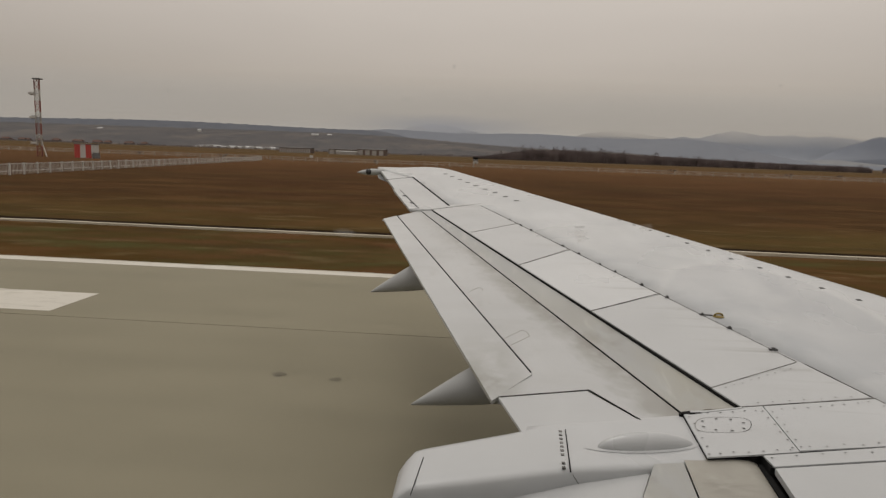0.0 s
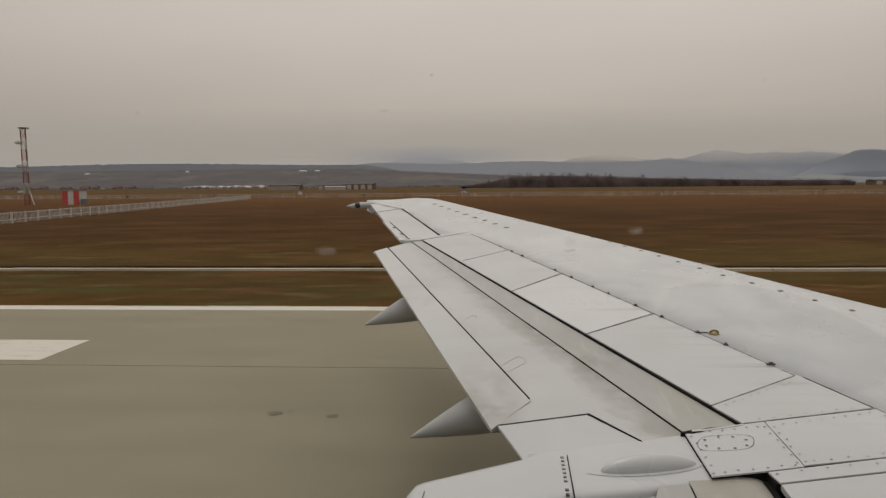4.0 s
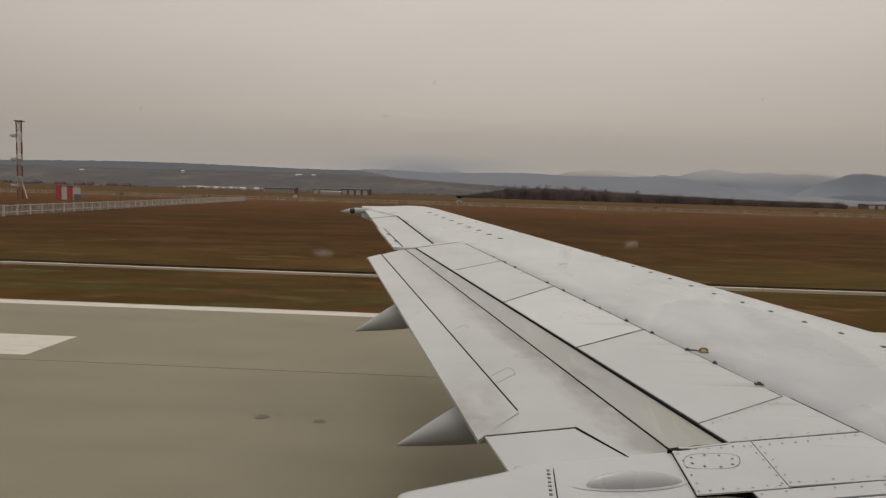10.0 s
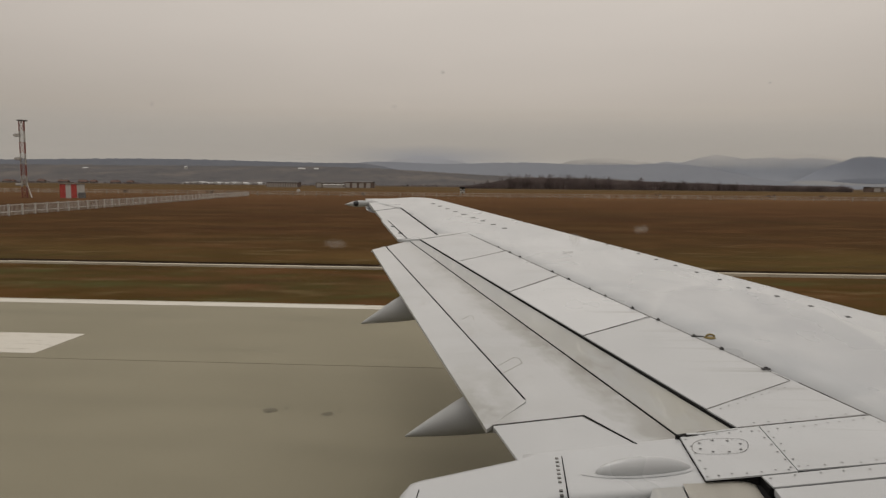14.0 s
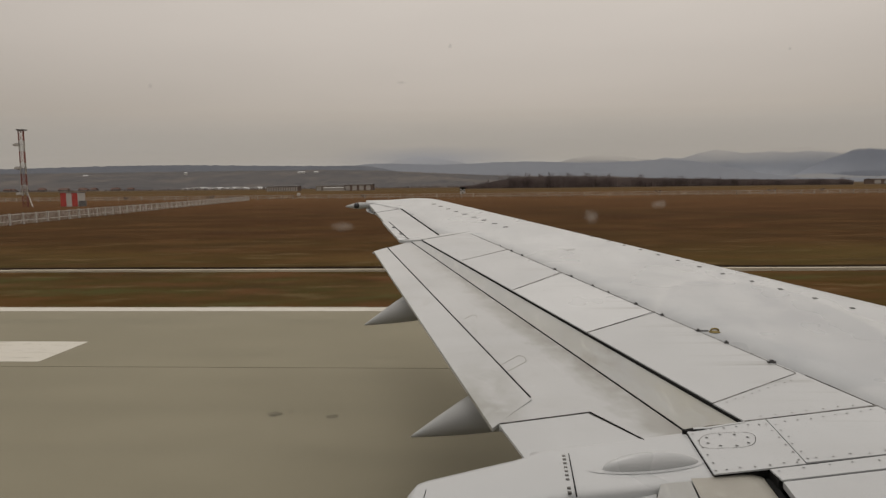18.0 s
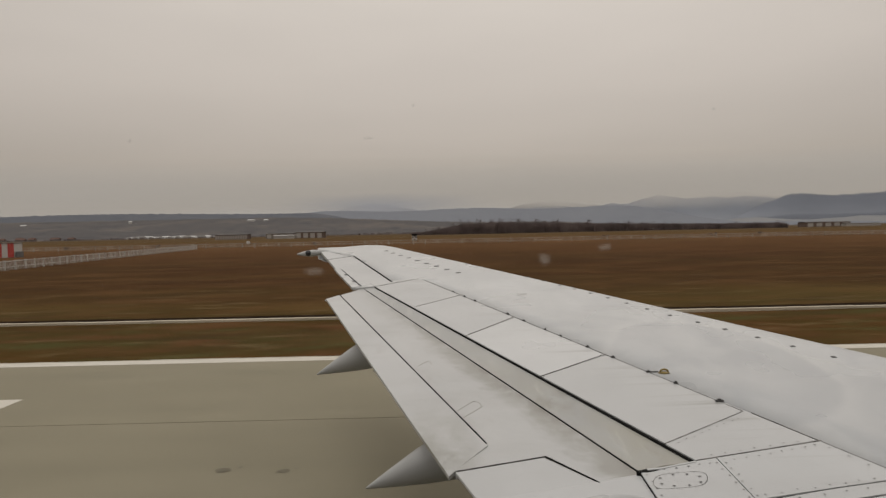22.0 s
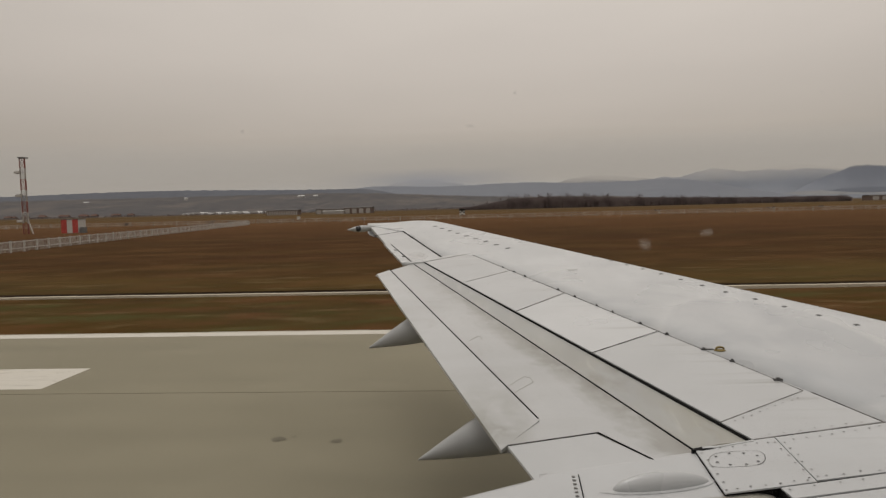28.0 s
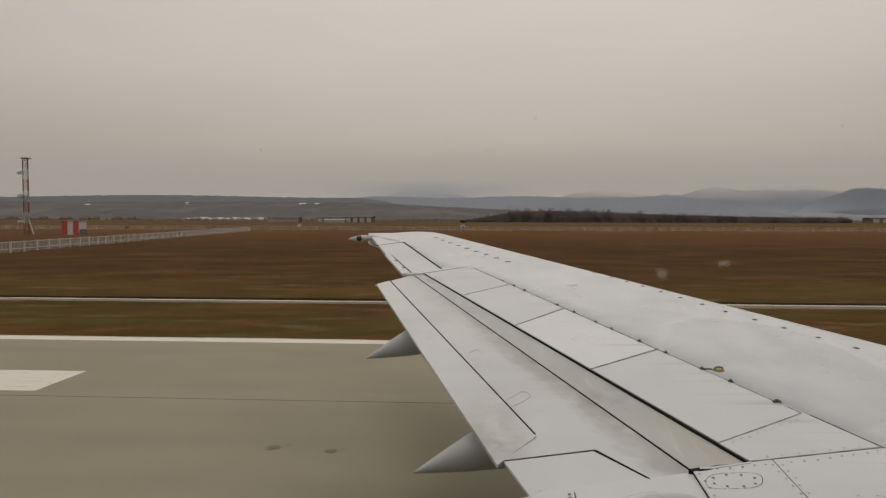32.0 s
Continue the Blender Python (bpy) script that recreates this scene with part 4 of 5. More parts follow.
panel("access_panel", [(1.055 + G, 3.45), (1.055 + G, 3.035), (1.315, 3.085), (1.515 - G, 3.13), (1.515 - G, 3.593), (1.405, 3.567), (1.39, 3.560)], M_PAINT, 0.0, 0.008, "screwed white access panel with an oval cover")
panel("access_panel", [(1.515 + G, 3.594), (1.515 + G, 3.14), (1.95, 3.225), (2.36, 3.30), (2.21, 3.70), (2.185, 3.752)], M_PAINT, 0.0, 0.008, "screwed white access panel near the wing root")
panel("access_panel", [(1.303, 3.795 - G), (1.955, 4.215 - G), (hinge(4.20) - 0.006, 4.20), (hinge(3.765) - 0.006, 3.765), (1.393, 3.574)], M_PAINT, 0.0, 0.008, "white wedge panel inboard of the spoilers")
panel("access_panel", [(1.325, 3.078), (1.34, 2.985), (1.88, 3.095), (2.42, 3.20), (2.37, 3.29), (1.95, 3.213)], M_PAINT, 0.0, 0.008, "narrow white strip panel")
panel("access_panel", [(1.34, 2.975), (1.32, 2.2), (1.32, 0.2), (3.60, 0.2), (2.83, 2.2), (2.43, 3.19), (1.88, 3.083)], M_PAINT, -0.002, 0.03, "white inner wing panel")
# added black backing that darkens the panel edges and joints like shade
panel("panel_frame", [(1.062, 3.05), (1.325, 3.10), (1.325, 2.99), (1.37, 2.99), (2.3, 3.2), (2.2, 3.70), (1.45, 3.55), (1.062, 3.43)], M_DARK, -0.0085, 0.05, "black backing for the shade under the access panels", 0)
bm = bmesh.new()
rows = []
for i in range(17):
    u = i / 16
    row = []
    for y in (0.25, 1.2, 2.0, 2.5, 2.8, 2.95, 3.02, 3.06, 3.085, 3.105, 3.115):
        x = 0.955 - 0.045 * (3.1 - y) + 0.384 * u
        far = max(0.0, (y - 2.92) / 0.185)
        row.append(bm.verts.new((x, y + 0.03 * u, wz(x, y, -0.020 - 0.050 * u ** 7 - 0.006 * far ** 3))))
    rows.append(row)
for p, q in zip(rows, rows[1:]):
    for k in range(len(p) - 1):
        bm.faces.new((p[k], q[k], q[k + 1], p[k + 1]))
part("bay_flap_nose", bm, M_WELL, airliner, "oily rounded nose of the inner flap in its bay", True)
# bay floor and wall are coloured black for the shade inside
panel("bay_floor", [(0.955, 3.10), (1.36, 3.16), (1.36, 0.2), (0.80, 0.2)], M_DARK, -0.26, 0.03, "flap bay floor blackened for shade", 0)
panel("bay_wall", [(1.303, 3.075), (1.33, 3.08), (1.33, 0.2), (1.303, 0.2)], M_DARK, -0.045, 0.30, "bay wall blackened for shade", 0)
panel("inner_fore_flap", [(0.835, 3.07), (0.951, 3.095), (0.866, 1.2), (0.82, 0.25), (0.02, 0.25), (0.10, 1.2)], M_GRIME, -0.026, 0.03, "grimy inner fore flap", 0.004)
panel("inner_flap", [(-0.34, 2.72), (0.30, 2.93), (0.825, 3.07), (0.09, 1.2), (0.0, 0.25), (-0.12, 0.25), (-0.10, 1.2)], M_FLAP, -0.055, 0.03, "white inner flap below the fairing", 0.006,
      lambda x, y: max(0.0, 0.8 - x) * 0.11)
bm = bmesh.new()
N = 40
inner, outer = [], []
for i in range(N):
    t = i / N * math.tau
    c, s = math.copysign(abs(math.cos(t)) ** 0.5, math.cos(t)), math.copysign(abs(math.sin(t)) ** 0.8, math.sin(t))
    for lst, k in ((inner, 0.975), (outer, 1.0)):
        x, y = 1.23 + 0.145 * k * c + 0.03 * s, 3.355 + 0.082 * k * s + 0.012 * c
        lst.append(bm.verts.new((x, y, wz(x, y, 0.0015))))
for i in range(N):
    bm.faces.new((inner[i], inner[(i + 1) % N], outer[(i + 1) % N], outer[i]))
part("oval_seam", bm, M_SEAM, airliner, "thin oval seam of a cover plate")


def screws(name, spots, size, label):
    """Flat screw heads standing slightly proud of the panels."""
    bm = bmesh.new()
    for x, y in spots:
        v = [bm.verts.new((x + size * math.cos(k * math.tau / 6), y + size * 0.8 * math.sin(k * math.tau / 6), wz(x, y, 0.003))) for k in range(6)]
        bm.faces.new(v)
    return tagged(part(name, bm, M_RIVET, airliner, label), kind="stuff")


def along(p, q, n, jit=0.004, off=(0, 0)):
    r = random.Random(int(p[0] * 977 + n))
    return [(p[0] + (q[0] - p[0]) * i / (n - 1) + off[0] + r.gauss(0, jit), p[1] + (q[1] - p[1]) * i / (n - 1) + off[1] + r.gauss(0, jit)) for i in range(n)]


spots = along((1.08, 3.42), (1.08, 3.06), 6) + along((1.12, 3.07), (1.48, 3.14), 6) + along((1.49, 3.16), (1.49, 3.53), 6) + along((1.12, 3.46), (1.46, 3.53), 6)
spots += along((1.54, 3.17), (1.54, 3.53), 6) + along((1.58, 3.18), (2.28, 3.31), 9) + along((1.60, 3.56), (2.12, 3.70), 8) + along((2.30, 3.34), (2.18, 3.66), 4)
spots += along((1.38, 3.80), (1.88, 4.12), 9) + along((1.50, 3.62), (2.05, 3.76), 7) + along((1.36, 3.06), (2.35, 3.26), 9)
for a, b in CUTS[2:4]:
    spots += along((a[0] + 0.02, a[1] - 0.004), (b[0], b[1] - 0.016), 9, 0.001)
screws("panel_screw", spots, 0.0064, "small dark screw heads along the panel edges")
oval_spots = [(1.23 + 0.115 * math.cos(t) + 0.02 * math.sin(t), 3.355 + 0.062 * math.sin(t)) for t in (0.5, 1.25, 1.9, 2.7, 3.7, 4.4, 5.1, 5.8)]
screws("cover_screw", oval_spots, 0.0085, "dark screw heads round the oval cover")
hinge_spots = [(hinge(y) + 0.0, y) for y in np.arange(4.25, 9.4, 0.065)]
screws("hinge_rivet", hinge_spots, 0.0075, "fine dark rivets along the spoiler hinge line")

# hinge brackets on the spoiler line
for y, big in ((8.45, 0), (8.14, 1), (7.87, 1), (7.13, 1), (6.81, 1), (6.43, 0), (6.18, 0), (5.79, 1), (5.46, 1), (5.06, 1), (4.79, 1), (4.41, 2)):
    x = hinge(y)
    w = (0.008, 0.014, 0.026)[big]
    bm = bmesh.new()
    add_box(bm, x - w, x + w, y - 0.010, y + 0.010, wz(x, y, 0.0), wz(x, y, 0.012))
    add_box(bm, x - w * 0.4, x + w * 0.4, y - 0.007, y + 0.007, wz(x, y, 0.012), wz(x, y, 0.020))
    part("hinge_bracket", bm, M_RIVET, airliner)
bm = lathe([(0, 0.044), (0.5, 0.042), (1, 0.030)], (1.727, 5.035, wz(1.727, 5.035, -0.004)), (1.727, 5.036, wz(1.727, 5.035, 0.008)), 14)
part("lifting_ring_mount", bm, M_BRASS, airliner, "yellowed brass ring fitting")
bm = bmesh.new()
loops = []
for i in range(15):
    t = -0.35 + i / 14 * (math.pi + 0.7)
    cx, cz = 1.727 + 0.028 * math.cos(t), wz(1.727, 5.03, 0.012) + 0.014 * math.sin(t)
    loops.append([bm.verts.new((cx + 0.008 * math.cos(k * math.tau / 8) * math.cos(t), 5.03 + 0.008 * math.sin(k * math.tau / 8), cz + 0.008 * math.cos(k * math.tau / 8) * math.sin(t))) for k in range(8)])
for p, q in zip(loops, loops[1:]):
    for k in range(8):
        bm.faces.new((p[k], p[(k + 1) % 8], q[(k + 1) % 8], q[k]))
part("lifting_ring", bm, M_BRASS, airliner, "small brass lifting ring", True)
panel("ring_tab", [(1.60, 5.055), (1.69, 5.045), (1.69, 5.065), (1.60, 5.075)], M_PLATE, 0.006, 0.008, "", 0.001)

# drain vents and small dark plates near the leading edge
for i in range(9):
    s = i / 8
    x, y = -0.90 + 1.24 * s ** 1.02, 12.44 - 2.68 * s
    panel("leading_edge_plate", [(x - 0.038, y - 0.034), (x + 0.038, y - 0.03), (x + 0.034, y + 0.034), (x - 0.038, y + 0.03)], M_PLATE, 0.003, 0.006, "", 0.001)
for x, y in ((1.27, 9.15), (1.43, 8.82), (1.59, 8.49), (1.72, 8.21), (1.85, 7.93), (1.98, 7.63), (2.11, 7.33), (2.24, 7.02), (2.37, 6.71), (2.53, 6.40), (2.67, 6.11), (2.82, 5.80), (2.97, 5.50), (3.12, 5.18)):
    panel("leading_edge_plate", [(x - 0.019, y - 0.021), (x + 0.019, y - 0.018), (x + 0.017, y + 0.021), (x - 0.019, y + 0.018)], M_PLATE, 0.003, 0.006, "", 0.001)
panel("scuffed_plate", [(0.98, 8.02), (1.10, 8.04), (1.12, 8.12), (1.0, 8.10)], M_FAIR, 0.002, 0.004, "", 0)
# access outlines on the flap
for line in (((0.115, 4.46), (0.245, 4.65), (0.285, 4.625), (0.300, 4.54), (0.165, 4.36)), ((-0.15, 5.52), (-0.085, 5.63), (-0.055, 5.60), (-0.05, 5.53))):
    for p, q in zip(line, line[1:]):
        dx, dy = q[0] - p[0], q[1] - p[1]
        ln = math.hypot(dx, dy)
        nx, ny = -dy / ln * 0.0028, dx / ln * 0.0028
        panel("access_seam", [(p[0] - nx, p[1] - ny), (q[0] - nx, q[1] - ny), (q[0] + nx, q[1] + ny), (p[0] + nx, p[1] + ny)], M_GRIME, -0.0245, 0.004, "", 0)

# navigation light pod at the wing tip
pz = wz(-2.4, 12.85, -0.02)
part("tip_light_pod", lathe([(0, 0.005), (0.10, 0.028), (0.25, 0.052), (0.42, 0.066), (0.65, 0.052), (1, 0.022)], (-2.63, 12.765, pz - 0.022), (-1.98, 12.97, pz + 0.012), 20), M_FAIR, airliner, "white pointed lamp pod at the wing tip", True)
bm = bmesh.new()
bmesh.ops.create_uvsphere(bm, u_segments=16, v_segments=10, radius=0.060, matrix=Matrix.Translation((-2.42, 12.805, pz - 0.006)))
part("tip_lamp_glass", bm, M_LENS, airliner, "dark round lamp glass", True)

# fuselage shell closing the cabin side round the window, and the wheels it stands on
bm = bmesh.new()
FX = [-17, -14, -9, -4, -0.48, -0.3, 0.3, 0.48, 4, 8, 12, 14.5, 16]
FR = [0.55, 1.25, 1.9, 1.95, 1.95, 1.95, 1.95, 1.95, 1.95, 1.95, 1.9, 1.4, 0.5]
SEG = 48
rings = [[bm.verts.new((x, -1.60 + r * math.cos(k * math.tau / SEG), 3.15 + (1.95 - r) * 0.25 + r * math.sin(k * math.tau / SEG))) for k in range(SEG)] for x, r in zip(FX, FR)]
for i, (p, q) in enumerate(zip(rings, rings[1:])):
    for k in range(SEG):
        if i in (4, 5, 6) and k in (0, 1, 2, 3, 46, 47):
            continue
        bm.faces.new((p[k], p[(k + 1) % SEG], q[(k + 1) % SEG], q[k]))
bm.faces.new(rings[0])
bm.faces.new(rings[-1][::-1])
part("fuselage", bm, M_HULL, airliner, "plain white fuselage shell", True)
for x, y in ((-0.9, -4.3), (-0.9, 0.86), (11.0, -1.72)):
    r = 0.5 if x < 5 else 0.34
    wheel = part("wheel", lathe([(0, r * 0.8), (0.15, r), (0.85, r), (1, r * 0.8)], (x, y - 0.18, r), (x, y + 0.18, r), 28), M_RUBBER, airliner, "black aircraft tyre", True)
    part("hub", lathe([(0, r * 0.45), (1, r * 0.45)], (x, y - 0.19, r), (x, y + 0.19, r), 16), M_STEEL, wheel)
    part("strut", lathe([(0, 0.09), (1, 0.09)], (x, y, r), (x, y, 2.0), 12), M_STEEL, airliner)

# cabin window pane before the camera, with dried water spots and finger smudges on it
window = thing("cabin_window", "scratched acrylic cabin window pane with dried spots", "window", "", (0, 0.31, 3.60))


def pane_mat():
    m = Mat("cabin_window_acrylic")
    m.n.remove(m.b)
    gloss, clear, both, edge = m.n.new("ShaderNodeBsdfGlossy"), m.n.new("ShaderNodeBsdfTransparent"), m.n.new("ShaderNodeMixShader"), m.n.new("ShaderNodeFresnel")
    gloss.inputs["Roughness"].default_value = 0.03
    edge.inputs["IOR"].default_value = 1.2
    m.l.new(edge.outputs[0], both.inputs[0])
    m.l.new(clear.outputs[0], both.inputs[1])
    m.l.new(gloss.outputs[0], both.inputs[2])
    m.l.new(both.outputs[0], m.n["Material Output"].inputs["Surface"])
    return m.m


def spot_mat():
    """Dried film that scatters the daylight behind it: thick in the middle, ragged and clear at the rim."""
    m = Mat("dried_water_spot")
    m.n.remove(m.b)
    co = m.n.new("ShaderNodeTexCoord").outputs["Generated"]
    off = m.n.new("ShaderNodeVectorMath")
    off.operation = "DISTANCE"
    m.l.new(co, off.inputs[0])
    off.inputs[1].default_value = (0.5, 0.5, 0.5)
    ragged = m.math("ADD", off.outputs["Value"], m.band(m.noise((1, 1, 1), 230.0, 4.0, 0.6), 0.3, 0.7, -0.16, 0.16))
    film, clear, both = m.n.new("ShaderNodeBsdfTranslucent"), m.n.new("ShaderNodeBsdfTransparent"), m.n.new("ShaderNodeMixShader")
    film.inputs["Color"].default_value = (0.80, 0.78, 0.75, 1)
    m.put(both.inputs[0], m.band(ragged, 0.46, 0.0, 0.0, 0.26))
    m.l.new(clear.outputs[0], both.inputs[1])
    m.l.new(film.outputs[0], both.inputs[2])
    m.l.new(both.outputs[0], m.n["Material Output"].inputs["Surface"])
    return m.m


SPOTS = [(0.0482, 3.5704, 0.0043, 0.0036), (0.0778, 3.5758, 0.0045, 0.0023), (-0.0638, 3.5669, 0.0061, 0.0027), (-0.1493, 3.6311, 0.0014, 0.0013), (-0.0346, 3.6303, 0.004, 0.0014), (-0.0136, 3.6458, 0.0014, 0.0012), (0.1308, 3.6413, 0.0013, 0.001)]
M_PANE, M_SPOT = pane_mat(), spot_mat()
pane = part("pane", box(-0.42, 0.42, 0.0, 0.004, -0.40, 0.42), M_PANE, window)
pane.visible_shadow = False
rs = random.Random(14)
for x, z, w, h in SPOTS:
    bm = bmesh.new()
    ring = []
    for i in range(20):
        t, k = i / 20 * math.tau, rs.uniform(0.85, 1.15)
        ring.append(bm.verts.new((x + w * k * math.cos(t), -0.001, z - 3.60 + h * k * math.sin(t))))
    bm.faces.new(ring)
    spot = part("dried_spot", bm, M_SPOT, window)
    spot.visible_shadow = False

# ---- things on the airfield ----
def fence_run(name, p, q, spacing, label, group, pickets, paling=M_WHITE):
    """A low white fence from p to q: posts, two rails and thin pickets between."""
    (x0, y0), (x1, y1) = p, q
    length = math.hypot(x1 - x0, y1 - y0)
    f = thing(name, label, "fence", group, (x0, y0, ground_z(x0, y0)), math.degrees(math.atan2(y1 - y0, x1 - x0)))
    n = int(length / spacing)
    bm = box(-0.07, 0.07, -0.07, 0.07, -0.25, 1.22, 0.01)
    first = part("post", bm, paling, f)
    for i in range(1, n + 1):
        ob = new("post", first.data)
        ob.parent = f
        ob.location = (i * spacing, 0, 0)
    for z in (0.35, 1.05):
        part("rail", box(0, n * spacing, -0.03, 0.03, z, z + 0.09, 0.008), paling, f)
    if pickets:
        one = part("picket", box(0.05, 0.11, 0.04, 0.06, 0.05, 1.12), paling, f)
        for i in range(1, 280):
            ob = new("picket", one.data)
            ob.parent = f
            ob.location = (i * pickets, 0, 0)
        bm = bmesh.new()
        for i in range(280, int(n * spacing / pickets)):
            add_box(bm, i * pickets + 0.05, i * pickets + 0.11, 0.04, 0.06, 0.05, 1.12)
        tagged(part("far_paling", bm, paling, f), kind="stuff")
    return f


fence_run("fence", (-46, 48), (-65.5, 186), 2.6, "low white fence with posts and pickets in brown grass", "airfield fences", 0.24)
fence_run("fence", (-300, 193), (330, 191), 3.5, "long low weathered white fence across the field", "airfield fences", 0.30, M_OLDWHITE)


def strut(bm, p, q, r):
    """A square bar from p to q, 2r thick."""
    p, q = Vector(p), Vector(q)
    d = (q - p).normalized()
    a = d.cross(Vector((0.3, 0.9, 0.2))).normalized() * r
    b = d.cross(a).normalized() * r
    v = [bm.verts.new(c + k) for c in (p, q) for k in (a + b, a - b, -a - b, b - a)]
    for f in ((0, 1, 2, 3), (7, 6, 5, 4), (0, 4, 5, 1), (1, 5, 6, 2), (2, 6, 7, 3), (3, 7, 4, 0)):
        bm.faces.new([v[n] for n in f])


def lattice_mast(x, y, h):
    """A three-sided lattice mast painted red and white in bands, with antenna boxes on one side and a stay at the foot."""
    m = thing("lattice_mast", "red and white steel lattice mast with three white antenna boxes", "mast", "", (x, y, ground_z(x, y)))
    w = 0.62
    feet = [(w * math.cos(a), w * math.sin(a)) for a in (radians(90), radians(210), radians(330))]
    bands = 7
    for k in range(bands):
        z0, z1 = k * h / bands - 0.1, (k + 1) * h / bands - 0.1
        paint = M_MASTRED if k % 2 == 0 else M_OLDWHITE
        for fx, fy in feet:
            bm = bmesh.new()
            strut(bm, (fx, fy, z0), (fx, fy, z1), 0.075)
            part("leg", bm, paint, m)
        bm = bmesh.new()
        for i in range(2):
            za, zb = z0 + (z1 - z0) * i / 2, z0 + (z1 - z0) * (i + 1) / 2
            for n in range(3):
                a, b = feet[n], feet[(n + 1) % 3]
                strut(bm, (*a, za), (*b, zb), 0.04)
                strut(bm, (*a, zb), (*b, zb), 0.035)
        part("bracing", bm, paint, m)
    for z in (h * 0.17, h * 0.50, h * 0.80):
        box_part = part("antenna_box", box(-2.0, -0.75, -0.28, 0.28, z - 0.22, z + 0.26, 0.04), M_WHITE, m, "white antenna box on a side arm")
        part("reflector", box(-2.0, -0.75, 0.30, 0.36, z - 0.30, z + 0.36, 0.01), M_STEEL, box_part)
        part("side_arm", box(-0.75, 0.4, -0.05, 0.05, z - 0.05, z + 0.05), M_STEEL, m)
    bm = bmesh.new()
    strut(bm, (1.6, -0.3, -0.1), (0.3, 0, h * 0.20), 0.09)
    part("stay", bm, M_WHITE, m, "slanting white stay at the foot")
    part("head_frame", box(-w - 0.1, w + 0.1, -w - 0.1, w + 0.1, h - 0.35, h - 0.1), M_STEEL, m)
    part("obstruction_lamp", lathe([(0, 0.10), (0.7, 0.10), (1, 0.03)], (0, 0, h - 0.1), (0, 0, h + 0.25), 10), M_RED, m)
    return m


lattice_mast(-97.5, 138, 16.5)


def striped_hut(x, y, w, d, h, bars, label, group=""):
    hut = thing("equipment_hut", label, "hut", group, (x, y, ground_z(x, y)))
    part("hut_body", box(0, w, 0, d, -0.3, h, 0.03), M_WHITE, hut)
    step_w = w / (2 * bars - 1)
    for i in range(bars):
        part("red_panel", box(2 * i * step_w, (2 * i + 1) * step_w, -0.06, 0.02, 0.02, h - 0.02, 0.01), M_RED, hut)
    part("roof", box(-0.15, w + 0.15, -0.15, d + 0.15, h, h + 0.12, 0.03), M_STEEL, hut)
    return hut


hut = striped_hut(-89.2, 137, 3.7, 2.8, 2.9, 2, "red and white striped equipment hut in the field")
part("aerial", lathe([(0, 0.05), (1, 0.03)], (1.9, 1.5, 2.95), (1.9, 1.5, 5.6), 8), M_STEEL, hut)
part("service_box", box(3.85, 4.8, 0.3, 1.4, -0.2, 1.2, 0.03), M_STEEL, hut)

# red and white aerial array near the runway
array = thing("aerial_array", "row of red and white striped aerial panels on a low frame", "aerial array", "", (-96, 82, ground_z(-96, 82)))
part("ground_beam", box(-0.2, 19.2, -0.3, 0.3, -0.25, 0.12, 0.03), M_STEEL, array)
for i in range(11):
    x = i * 1.85
    part("aerial_panel", box(x, x + 0.75, -0.12, 0.12, 0.35, 1.75 + 0.12 * (i % 3), 0.02), M_RED if i % 2 == 0 else M_WHITE, array)
    part("stand", box(x + 0.3, x + 0.45, -0.08, 0.08, 0.1, 0.4), M_STEEL, array)
part("back_rail", box(0, 19, 0.14, 0.2, 1.2, 1.3), M_STEEL, array)
striped_hut(-74, 84, 3.2, 2.4, 2.1, 2, "small red and white hut beside the aerial array")

sign = thing("marker_board", "small black and white chequered marker board on legs", "marker board", "", (-6.5, 223, ground_z(-6.5, 223)))
part("board", box(-1.2, 1.2, -0.1, 0.1, 1.4, 3.4, 0.02), M_WHITE, sign)
for i, (a, b) in enumerate(((-1.2, 2.4), (0.4, 2.4), (-0.4, 1.4), (-0.4, 2.9))):
    part("black_square", box(a, a + 0.8, -0.13, -0.1, b, b + 0.5), M_DARK, sign)
for s in (-0.9, 0.9):
    part("leg", box(s - 0.08, s + 0.08, -0.08, 0.08, -0.3, 1.4), M_STEEL, sign)
sign.scale = (0.72, 0.72, 0.72)
part("lamp_bar", box(-1.3, 1.3, -0.15, 0.15, 3.4, 4.3, 0.05), M_DARK, sign)

M_SHED = plain("weathered_shed_wall", (0.20, 0.175, 0.155), 0.8)
M_SHEDROOF = plain("dark_shed_roof", (0.11, 0.105, 0.10), 0.7)
M_SHEDROOF2 = plain("pale_sheet_roof", (0.42, 0.42, 0.42), 0.5)
M_DOORS = plain("pale_shed_doors", (0.36, 0.34, 0.32), 0.7)
M_BRICK = plain("red_brown_brick", (0.14, 0.105, 0.09), 0.85)


